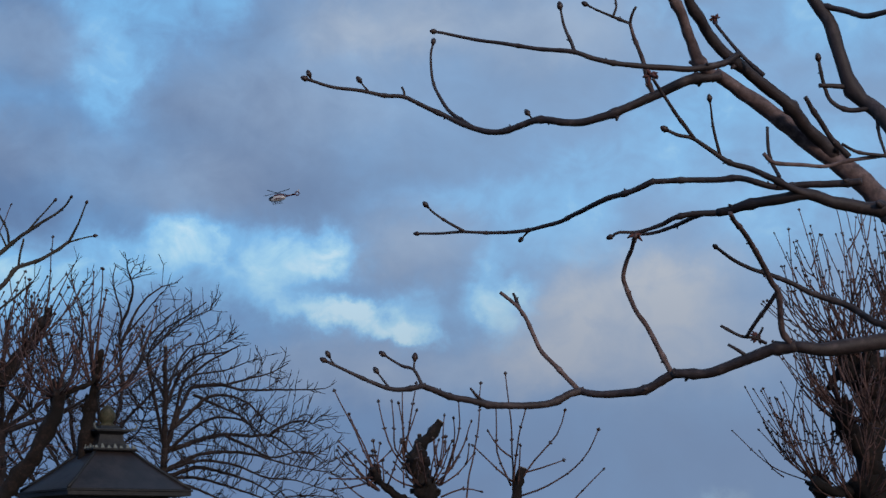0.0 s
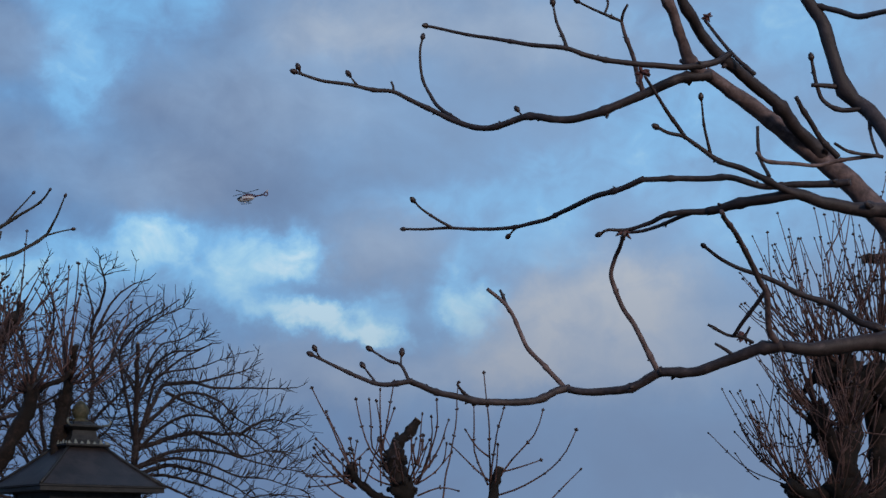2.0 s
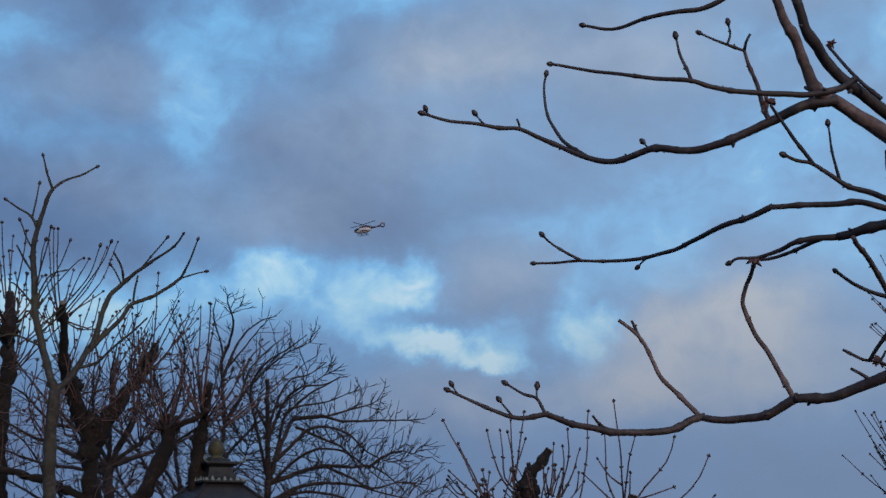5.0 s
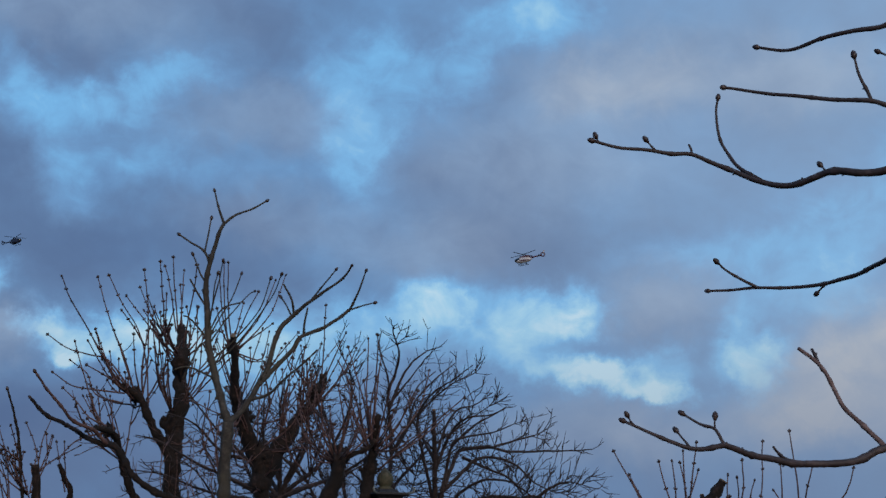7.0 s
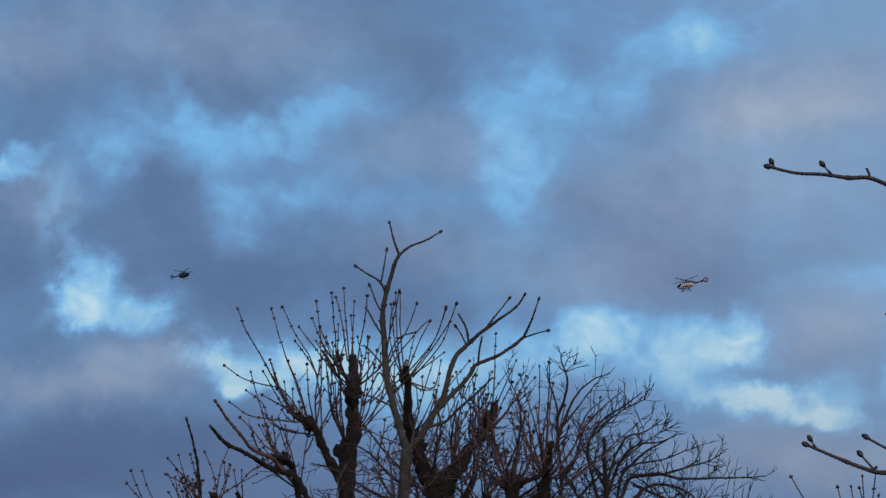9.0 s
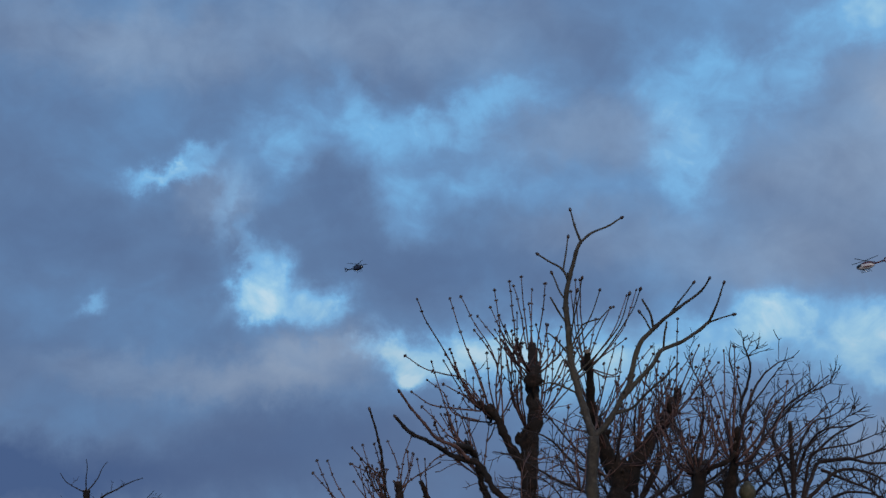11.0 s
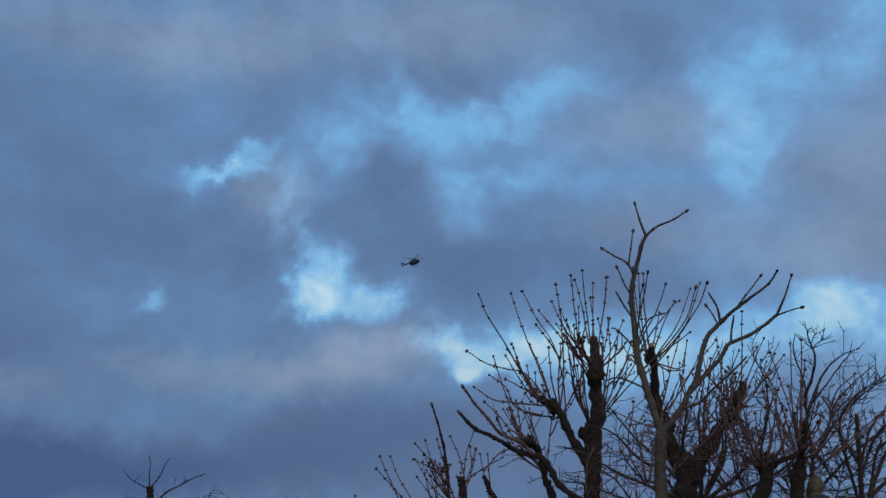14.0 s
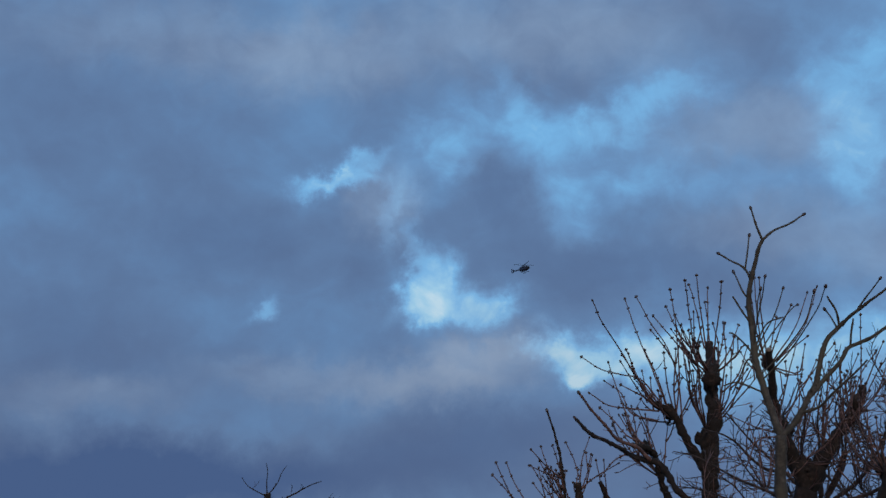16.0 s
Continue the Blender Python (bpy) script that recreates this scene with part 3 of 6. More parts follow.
# bare horse chestnut with long smooth limbs and dark buds
chestnut = Tree("chestnut_tree", (3.195, 5.433, 0.0), "bare horse chestnut with long smooth limbs and dark buds", "trees", BARK_NEAR, BARK_TWIG, 1.0, 0.0108, 12)
branch(chestnut, "trunk", [(3.195, 5.433, -0.100), (3.195, 5.433, 1.531), (3.208, 5.415, 1.945), (3.190, 5.393, 2.282), (3.137, 5.391, 2.496)], 0.1209, 0.0744)
branch(chestnut, "limb", [(3.137, 5.393, 2.485), (2.885, 5.400, 2.742), (2.775, 5.414, 2.874), (2.663, 5.429, 2.991), (2.549, 5.443, 3.089), (2.435, 5.457, 3.178), (2.331, 5.471, 3.263), (2.226, 5.486, 3.349), (2.151, 5.500, 3.400)], 0.0660, 0.0240, pale=True)
branch(chestnut, "limb", [(2.154, 5.472, 3.381), (2.059, 5.491, 3.371), (2.004, 5.499, 3.349), (1.900, 5.532, 3.297), (1.766, 5.580, 3.250), (1.678, 5.633, 3.228), (1.601, 5.684, 3.234), (1.505, 5.758, 3.261), (1.410, 5.851, 3.239), (1.349, 5.895, 3.244), (1.267, 5.945, 3.276), (1.181, 5.983, 3.327), (1.093, 6.010, 3.370), (1.012, 6.017, 3.412), (0.932, 6.021, 3.415), (0.838, 6.010, 3.431), (0.723, 6.002, 3.436), (0.619, 5.985, 3.459)], 0.0205, 0.0084, bud=True)
branch(chestnut, "twig", [(1.275, 5.941, 3.277), (1.210, 6.012, 3.351), (1.178, 6.056, 3.411), (1.146, 6.089, 3.497), (1.135, 6.093, 3.615), (1.146, 6.102, 3.672)], 0.0093, 0.0065, bud=True)
branch(chestnut, "twig", [(0.861, 6.010, 3.432), (0.845, 6.006, 3.449), (0.835, 6.003, 3.462)], 0.0056, 0.0037, bud=True)
branch(chestnut, "twig", [(1.014, 6.017, 3.412), (1.012, 6.013, 3.432), (1.003, 6.013, 3.453)], 0.0056, 0.0046)
branch(chestnut, "twig", [(1.497, 5.766, 3.262), (1.487, 5.778, 3.277), (1.480, 5.786, 3.290)], 0.0046, 0.0037, bud=True)
branch(chestnut, "twig", [(0.635, 5.988, 3.456), (0.630, 5.986, 3.463), (0.627, 5.984, 3.471)], 0.0046, 0.0037, bud=True)
branch(chestnut, "limb", [(2.140, 5.483, 3.390), (2.075, 5.462, 3.442), (2.036, 5.427, 3.508), (1.989, 5.387, 3.593), (1.934, 5.347, 3.678), (1.843, 5.281, 3.849)], 0.0242, 0.0149, pale=True)
branch(chestnut, "limb", [(2.655, 5.460, 3.014), (2.563, 5.420, 3.090), (2.471, 5.380, 3.165), (2.380, 5.340, 3.227), (2.268, 5.300, 3.303), (2.153, 5.260, 3.369), (2.069, 5.220, 3.422), (2.000, 5.180, 3.488), (1.943, 5.140, 3.540), (1.898, 5.100, 3.648)], 0.0290, 0.0180)
branch(chestnut, "limb", [(2.126, 5.174, 3.367), (2.068, 5.167, 3.332), (1.981, 5.167, 3.307), (1.855, 5.171, 3.307), (1.690, 5.184, 3.314), (1.590, 5.198, 3.337), (1.519, 5.208, 3.361), (1.417, 5.262, 3.385), (1.314, 5.320, 3.416), (1.201, 5.385, 3.450), (1.090, 5.427, 3.485), (1.051, 5.413, 3.485)], 0.0130, 0.0074, bud=True)
branch(chestnut, "twig", [(1.522, 5.205, 3.359), (1.512, 5.216, 3.401), (1.491, 5.228, 3.468), (1.480, 5.230, 3.530)], 0.0074, 0.0056, bud=True)
branch(chestnut, "twig", [(1.920, 5.526, 3.304), (1.896, 5.515, 3.349), (1.866, 5.493, 3.432), (1.826, 5.471, 3.513), (1.807, 5.453, 3.569)], 0.0112, 0.0065, pale=True)
branch(chestnut, "twig", [(1.807, 5.453, 3.569), (1.740, 5.452, 3.593), (1.687, 5.456, 3.614), (1.643, 5.457, 3.635)], 0.0065, 0.0056, bud=True)
branch(chestnut, "twig", [(1.740, 5.451, 3.596), (1.752, 5.447, 3.632), (1.748, 5.448, 3.671)], 0.0056, 0.0046, bud=True)
branch(chestnut, "twig", [(1.807, 5.453, 3.569), (1.809, 5.434, 3.594), (1.821, 5.412, 3.623)], 0.0065, 0.0046)
branch(chestnut, "limb", [(2.740, 5.183, 2.807), (2.681, 5.205, 2.809), (2.606, 5.225, 2.816), (2.499, 5.226, 2.839), (2.392, 5.230, 2.864), (2.336, 5.250, 2.863), (2.216, 5.337, 2.847), (2.115, 5.426, 2.832)], 0.0279, 0.0158)
branch(chestnut, "twig", [(2.115, 5.426, 2.832), (1.981, 5.487, 2.828), (1.934, 5.554, 2.808), (1.864, 5.619, 2.791), (1.790, 5.634, 2.790), (1.771, 5.650, 2.780)], 0.0130, 0.0074, bud=True)
branch(chestnut, "twig", [(2.060, 5.457, 2.828), (1.990, 5.589, 2.808), (1.945, 5.663, 2.800), (1.879, 5.711, 2.802)], 0.0084, 0.0065)
branch(chestnut, "limb", [(2.586, 5.214, 2.915), (2.525, 5.250, 2.915), (2.444, 5.294, 2.917), (2.372, 5.334, 2.920), (2.299, 5.371, 2.926), (2.202, 5.406, 2.962), (2.126, 5.441, 2.963), (1.989, 5.496, 2.968), (1.900, 5.533, 2.970)], 0.0139, 0.0102)
branch(chestnut, "limb", [(1.900, 5.533, 2.970), (1.839, 5.592, 2.947), (1.739, 5.722, 2.928), (1.651, 5.919, 2.900), (1.563, 6.049, 2.886), (1.474, 6.130, 2.883), (1.401, 6.181, 2.889), (1.291, 6.234, 2.904), (1.203, 6.283, 2.904), (1.118, 6.320, 2.908)], 0.0121, 0.0074, bud=True)
branch(chestnut, "twig", [(1.295, 6.233, 2.904), (1.230, 6.225, 2.937), (1.166, 6.222, 2.976), (1.137, 6.209, 3.000)], 0.0074, 0.0056, bud=True)
branch(chestnut, "twig", [(1.544, 6.072, 2.883), (1.531, 6.089, 2.874), (1.517, 6.115, 2.859)], 0.0056, 0.0046, bud=True)
branch(chestnut, "limb", [(2.414, 5.229, 2.858), (2.324, 5.219, 2.883), (2.259, 5.213, 2.913), (2.176, 5.216, 2.950), (2.092, 5.221, 2.973), (2.008, 5.217, 3.025), (1.953, 5.208, 3.056), (1.899, 5.203, 3.063), (1.857, 5.192, 3.077)], 0.0149, 0.0084, bud=True)
branch(chestnut, "twig", [(2.058, 5.216, 3.000), (2.025, 5.183, 3.094), (2.004, 5.147, 3.178)], 0.0065, 0.0046, bud=True)
branch(chestnut, "twig", [(1.960, 5.209, 3.054), (1.905, 5.185, 3.111), (1.856, 5.158, 3.165), (1.808, 5.131, 3.218), (1.781, 5.106, 3.241)], 0.0084, 0.0056)
branch(chestnut, "twig", [(2.559, 5.239, 3.022), (2.488, 5.218, 3.088), (2.416, 5.193, 3.165), (2.374, 5.162, 3.214)], 0.0121, 0.0084)
branch(chestnut, "twig", [(2.226, 5.190, 3.303), (2.145, 5.251, 3.421), (2.085, 5.302, 3.539)], 0.0084, 0.0056)
branch(chestnut, "twig", [(2.275, 5.208, 2.925), (2.258, 5.243, 3.001), (2.260, 5.257, 3.123)], 0.0074, 0.0056)
branch(chestnut, "twig", [(2.412, 4.621, 2.858), (2.291, 4.651, 2.842), (2.216, 4.660, 2.823), (2.138, 4.662, 2.827), (2.045, 4.668, 2.832), (2.003, 4.649, 2.855)], 0.0065, 0.0065, pale=True)
branch(chestnut, "twig", [(2.423, 4.617, 2.853), (2.317, 4.617, 2.863), (2.251, 4.596, 2.883)], 0.0065, 0.0046)
branch(chestnut, "limb", [(3.128, 5.402, 2.454), (3.012, 5.433, 2.370), (2.921, 5.437, 2.352), (2.772, 5.465, 2.360), (2.685, 5.465, 2.344), (2.575, 5.473, 2.331), (2.407, 5.499, 2.342)], 0.0483, 0.0223)
branch(chestnut, "limb", [(2.411, 5.497, 2.342), (2.300, 5.572, 2.314), (2.209, 5.637, 2.277), (2.117, 5.698, 2.257), (2.022, 5.755, 2.262)], 0.0242, 0.0177)
branch(chestnut, "limb", [(2.026, 5.753, 2.262), (1.929, 5.828, 2.208), (1.812, 5.902, 2.198), (1.704, 5.967, 2.213)], 0.0186, 0.0139)
branch(chestnut, "limb", [(1.710, 5.966, 2.213), (1.549, 5.945, 2.160), (1.363, 5.922, 2.148), (1.244, 5.880, 2.163), (1.147, 5.831, 2.179), (1.048, 5.780, 2.209)], 0.0158, 0.0112)
branch(chestnut, "limb", [(1.053, 5.779, 2.209), (0.948, 5.804, 2.196), (0.864, 5.819, 2.223), (0.779, 5.832, 2.262), (0.690, 5.844, 2.305)], 0.0112, 0.0074, bud=True)
branch(chestnut, "twig", [(2.407, 5.498, 2.349), (2.363, 5.470, 2.387), (2.341, 5.430, 2.445), (2.319, 5.385, 2.526), (2.284, 5.353, 2.558), (2.231, 5.293, 2.610), (2.162, 5.188, 2.650), (2.060, 5.047, 2.691), (1.983, 4.931, 2.718)], 0.0121, 0.0084, pale=True)
branch(chestnut, "twig", [(2.018, 5.756, 2.267), (1.981, 5.759, 2.344), (1.929, 5.763, 2.443), (1.886, 5.766, 2.509), (1.850, 5.764, 2.597), (1.839, 5.760, 2.641), (1.841, 5.722, 2.691), (1.843, 5.646, 2.731), (1.833, 5.556, 2.764)], 0.0112, 0.0074, pale=True)
branch(chestnut, "twig", [(1.699, 5.968, 2.220), (1.630, 5.988, 2.300), (1.567, 6.007, 2.369), (1.536, 6.017, 2.438), (1.493, 6.025, 2.531), (1.457, 6.038, 2.578), (1.407, 6.053, 2.619)], 0.0102, 0.0074, pale=True)
branch(chestnut, "twig", [(1.493, 6.025, 2.528), (1.479, 6.045, 2.568), (1.463, 6.063, 2.617)], 0.0074, 0.0056)
branch(chestnut, "twig", [(0.720, 5.840, 2.292), (0.708, 5.835, 2.306), (0.699, 5.829, 2.321)], 0.0046, 0.0037, bud=True)
branch(chestnut, "twig", [(1.046, 5.780, 2.212), (1.017, 5.798, 2.271), (0.972, 5.822, 2.291), (0.914, 5.845, 2.330)], 0.0074, 0.0056, bud=True)
branch(chestnut, "twig", [(1.019, 5.798, 2.269), (1.019, 5.803, 2.293), (1.022, 5.808, 2.309)], 0.0046, 0.0046, bud=True)
branch(chestnut, "twig", [(0.927, 5.807, 2.200), (0.903, 5.824, 2.236), (0.884, 5.840, 2.264)], 0.0056, 0.0046, bud=True)
branch(chestnut, "twig", [(1.374, 5.920, 2.150), (1.304, 5.908, 2.166), (1.268, 5.888, 2.190), (1.248, 5.866, 2.210)], 0.0102, 0.0046)
branch(chestnut, "twig", [(2.263, 5.594, 2.316), (2.233, 5.601, 2.338), (2.199, 5.609, 2.360)], 0.0084, 0.0056)
branch(chestnut, "twig", [(2.315, 5.387, 2.522), (2.279, 5.468, 2.449), (2.252, 5.542, 2.384)], 0.0084, 0.0074)
branch(chestnut, "twig", [(2.326, 5.547, 2.360), (2.285, 5.553, 2.380), (2.233, 5.564, 2.387), (2.161, 5.577, 2.427)], 0.0065, 0.0056)
branch(chestnut, "twig", [(2.295, 5.550, 2.382), (2.307, 5.550, 2.397), (2.319, 5.550, 2.419)], 0.0056, 0.0046)
branch(chestnut, "limb", [(2.921, 5.437, 2.352), (2.791, 5.496, 2.427), (2.749, 5.517, 2.447), (2.646, 5.558, 2.519), (2.550, 5.598, 2.562), (2.472, 5.627, 2.609), (2.413, 5.649, 2.634), (2.329, 5.666, 2.664), (2.259, 5.661, 2.695), (2.177, 5.619, 2.735)], 0.0167, 0.0084, bud=True)
branch(chestnut, "limb", [(3.050, 5.388, 2.580), (2.561, 4.650, 2.765), (2.436, 4.655, 2.983), (2.405, 4.680, 3.043), (2.354, 4.713, 3.108), (2.328, 4.723, 3.205), (2.309, 4.732, 3.287), (2.286, 4.745, 3.360), (2.253, 4.763, 3.430), (2.200, 4.765, 3.557)], 0.0428, 0.0186)
branch(chestnut, "twig", [(2.404, 4.679, 3.033), (2.330, 4.713, 3.034), (2.277, 4.725, 3.065), (2.253, 4.717, 3.121), (2.232, 4.700, 3.197)], 0.0093, 0.0074, bud=True)
branch(chestnut, "twig", [(2.347, 4.719, 3.116), (2.295, 4.714, 3.116), (2.234, 4.713, 3.115)], 0.0093, 0.0074)
branch(chestnut, "twig", [(2.261, 4.759, 3.419), (2.326, 4.702, 3.382), (2.381, 4.649, 3.346), (2.428, 4.588, 3.338), (2.495, 4.513, 3.335)], 0.0102, 0.0093)
branch(chestnut, "twig", [(2.412, 4.675, 3.017), (2.414, 4.665, 2.937), (2.425, 4.647, 2.865)], 0.0056, 0.0046)
branch(chestnut, "twig", [(1.745, 5.027, 3.738), (1.648, 5.065, 3.653), (1.556, 5.115, 3.607), (1.465, 5.168, 3.609), (1.375, 5.235, 3.610), (1.267, 5.330, 3.599), (1.174, 5.380, 3.629)], 0.0121, 0.0074, bud=True)
branch(chestnut, "twig", [(1.814, 4.974, 3.803), (1.797, 5.022, 3.780), (1.760, 5.076, 3.759)], 0.0130, 0.0112)
husk(chestnut, (1.787, 5.159, 3.270), 0.028)
husk(chestnut, (1.851, 5.622, 2.780), 0.026)
husk(chestnut, (2.378, 5.755, 2.413), 0.026)
husk(chestnut, (2.023, 5.110, 3.480), 0.018)
finish(chestnut)

# slender bare young tree with pale mossy bark
ashtree = Tree("young_tree", (-1.368, 9.766, 0.0), "slender bare young tree with pale mossy bark", "trees", BARK_PALE, BARK_PALE, 0.8, 0.0105, 10)
branch(ashtree, "trunk", [(-1.368, 9.766, -0.100), (-1.368, 9.766, 1.849), (-1.375, 9.728, 2.475), (-1.356, 9.707, 2.696), (-1.356, 9.697, 2.785)], 0.0461, 0.0357)
branch(ashtree, "limb", [(-1.356, 9.698, 2.774), (-1.413, 9.727, 2.953), (-1.466, 9.751, 3.142), (-1.505, 9.773, 3.333), (-1.521, 9.795, 3.526)], 0.0253, 0.0196)
branch(ashtree, "limb", [(-1.522, 9.796, 3.519), (-1.532, 9.777, 3.656), (-1.500, 9.750, 3.841), (-1.441, 9.724, 4.026), (-1.419, 9.724, 4.076)], 0.0196, 0.0115)
branch(ashtree, "twig", [(-1.419, 9.725, 4.072), (-1.452, 9.708, 4.177), (-1.478, 9.691, 4.282)], 0.0092, 0.0069, bud=True)
branch(ashtree, "twig", [(-1.419, 9.724, 4.076), (-1.351, 9.750, 4.139), (-1.241, 9.782, 4.191), (-1.161, 9.809, 4.247)], 0.0092, 0.0069, bud=True)
branch(ashtree, "twig", [(-1.504, 9.754, 3.815), (-1.548, 9.767, 3.903), (-1.638, 9.778, 3.966), (-1.710, 9.793, 4.018)], 0.0092, 0.0069, bud=True)
branch(ashtree, "twig", [(-1.544, 9.763, 3.895), (-1.525, 9.780, 4.022), (-1.514, 9.801, 4.125)], 0.0069, 0.0058, bud=True)
branch(ashtree, "limb", [(-1.345, 9.698, 2.785), (-1.266, 9.739, 2.880), (-1.179, 9.771, 3.030), (-1.127, 9.802, 3.145), (-1.092, 9.823, 3.298), (-1.058, 9.852, 3.396), (-0.986, 9.885, 3.488)], 0.0207, 0.0150)
branch(ashtree, "twig", [(-0.986, 9.885, 3.488), (-0.888, 9.838, 3.561), (-0.791, 9.792, 3.618), (-0.676, 9.743, 3.689), (-0.617, 9.695, 3.734), (-0.585, 9.648, 3.768)], 0.0138, 0.0081, bud=True)
branch(ashtree, "twig", [(-0.869, 9.830, 3.570), (-0.772, 9.796, 3.683), (-0.695, 9.763, 3.769)], 0.0069, 0.0058, bud=True)
branch(ashtree, "twig", [(-0.967, 9.879, 3.494), (-0.982, 9.806, 3.594), (-1.024, 9.734, 3.675)], 0.0081, 0.0058)
branch(ashtree, "twig", [(-0.982, 9.885, 3.488), (-1.022, 9.869, 3.569), (-1.048, 9.862, 3.607)], 0.0069, 0.0058, bud=True)
branch(ashtree, "limb", [(-1.171, 9.771, 3.037), (-1.071, 9.802, 3.144), (-0.963, 9.828, 3.278), (-0.909, 9.856, 3.357), (-0.781, 9.893, 3.418), (-0.689, 9.925, 3.479), (-0.615, 9.954, 3.548)], 0.0161, 0.0104)
branch(ashtree, "twig", [(-0.615, 9.954, 3.544), (-0.554, 9.877, 3.639), (-0.500, 9.792, 3.764)], 0.0092, 0.0058, bud=True)
branch(ashtree, "twig", [(-0.619, 9.954, 3.544), (-0.538, 9.928, 3.565), (-0.455, 9.902, 3.581)], 0.0069, 0.0058, bud=True)
branch(ashtree, "twig", [(-0.905, 9.857, 3.357), (-0.895, 9.829, 3.446), (-0.874, 9.801, 3.534)], 0.0081, 0.0058)
branch(ashtree, "twig", [(-1.220, 9.752, 2.929), (-1.100, 9.725, 2.968), (-1.005, 9.687, 3.052), (-0.874, 9.648, 3.154), (-0.791, 9.608, 3.226)], 0.0104, 0.0058)
branch(ashtree, "twig", [(-1.517, 9.777, 3.675), (-1.568, 9.784, 3.754), (-1.619, 9.781, 3.878)], 0.0069, 0.0058, bud=True)
branch(ashtree, "twig", [(-1.521, 9.795, 3.526), (-1.584, 9.748, 3.632), (-1.624, 9.708, 3.708)], 0.0069, 0.0058)
branch(ashtree, "twig", [(-1.511, 9.766, 3.313), (-1.545, 9.762, 3.369), (-1.626, 9.743, 3.461), (-1.664, 9.745, 3.474)], 0.0069, 0.0046)
branch(ashtree, "twig", [(-1.453, 9.744, 3.067), (-1.616, 9.708, 3.137), (-1.706, 9.696, 3.118)], 0.0069, 0.0046)
branch(ashtree, "twig", [(-1.481, 9.753, 3.180), (-1.540, 9.736, 3.290), (-1.605, 9.755, 3.182), (-1.662, 9.774, 3.074)], 0.0069, 0.0046)
branch(ashtree, "twig", [(-1.502, 9.777, 3.371), (-1.431, 9.821, 3.529), (-1.326, 9.887, 3.586)], 0.0058, 0.0046)
branch(ashtree, "twig", [(-1.500, 9.771, 3.295), (-1.392, 9.820, 3.472), (-1.268, 9.870, 3.632), (-1.237, 9.933, 3.671)], 0.0058, 0.0046, bud=True)
branch(ashtree, "twig", [(-1.473, 9.750, 3.142), (-1.277, 9.651, 3.308), (-1.081, 9.532, 3.541), (-1.008, 9.416, 3.662)], 0.0058, 0.0046, bud=True)
branch(ashtree, "twig", [(-1.505, 9.773, 3.333), (-1.440, 9.810, 3.471), (-1.370, 9.845, 3.609), (-1.318, 9.871, 3.768)], 0.0058, 0.0046, bud=True)
branch(ashtree, "twig", [(-1.481, 9.753, 3.180), (-1.322, 9.716, 3.320), (-1.169, 9.668, 3.495), (-1.096, 9.604, 3.675)], 0.0058, 0.0046, bud=True)
branch(ashtree, "twig", [(-1.513, 9.775, 3.371), (-1.469, 9.687, 3.542), (-1.421, 9.603, 3.674), (-1.389, 9.522, 3.776)], 0.0058, 0.0046, bud=True)
branch(ashtree, "twig", [(-1.513, 9.775, 3.371), (-1.483, 9.738, 3.514), (-1.464, 9.696, 3.657), (-1.442, 9.670, 3.726)], 0.0058, 0.0046, bud=True)
finish(ashtree)

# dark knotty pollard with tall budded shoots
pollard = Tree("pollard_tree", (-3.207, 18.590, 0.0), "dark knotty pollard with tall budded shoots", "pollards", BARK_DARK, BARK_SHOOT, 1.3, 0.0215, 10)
branch(pollard, "trunk", [(-3.207, 18.590, -0.100), (-3.207, 18.590, 1.967), (-3.238, 18.510, 3.286), (-3.225, 18.484, 3.569), (-3.171, 18.454, 3.908), (-3.142, 18.412, 4.247)], 0.1336, 0.0862)
branch(pollard, "limb", [(-3.142, 18.417, 4.213), (-3.203, 18.580, 4.552), (-3.208, 18.757, 4.830), (-3.254, 18.926, 5.098)], 0.0862, 0.0560, cut=True)
branch(pollard, "limb", [(-3.252, 18.490, 3.468), (-3.445, 18.364, 3.763), (-3.534, 18.260, 3.990), (-3.637, 18.158, 4.163), (-3.812, 18.052, 4.239)], 0.0732, 0.0345)
branch(pollard, "limb", [(-3.584, 18.489, 2.760), (-3.746, 18.193, 3.274), (-3.769, 17.939, 3.516), (-3.804, 17.691, 3.655), (-3.937, 17.434, 3.672)], 0.0474, 0.0302)
shoot(pollard, [(-3.762, 18.086, 4.209), (-3.910, 17.835, 4.446), (-4.098, 17.540, 4.840), (-4.247, 17.262, 5.127), (-4.291, 17.021, 5.326)])
shoot(pollard, [(-3.655, 18.141, 4.181), (-3.859, 18.225, 4.715), (-4.032, 18.324, 5.122), (-4.197, 18.396, 5.619)])
shoot(pollard, [(-3.501, 18.262, 4.024), (-3.521, 18.162, 4.491), (-3.606, 18.050, 4.889), (-3.778, 17.932, 5.182), (-3.934, 17.803, 5.507)])
shoot(pollard, [(-3.543, 18.105, 4.724), (-3.628, 17.910, 4.899), (-3.743, 17.705, 5.069)])
shoot(pollard, [(-3.561, 18.198, 4.119), (-3.495, 18.090, 4.548), (-3.485, 17.928, 5.142), (-3.515, 17.777, 5.563)])
shoot(pollard, [(-3.277, 18.593, 4.626), (-3.446, 18.632, 4.919), (-3.568, 18.688, 5.146), (-3.737, 18.695, 5.549)])
shoot(pollard, [(-3.325, 18.584, 4.625), (-3.351, 18.373, 4.943), (-3.354, 18.147, 5.322), (-3.356, 17.913, 5.695)])
shoot(pollard, [(-3.313, 18.890, 5.035), (-3.392, 18.876, 5.543), (-3.474, 18.894, 5.858)])
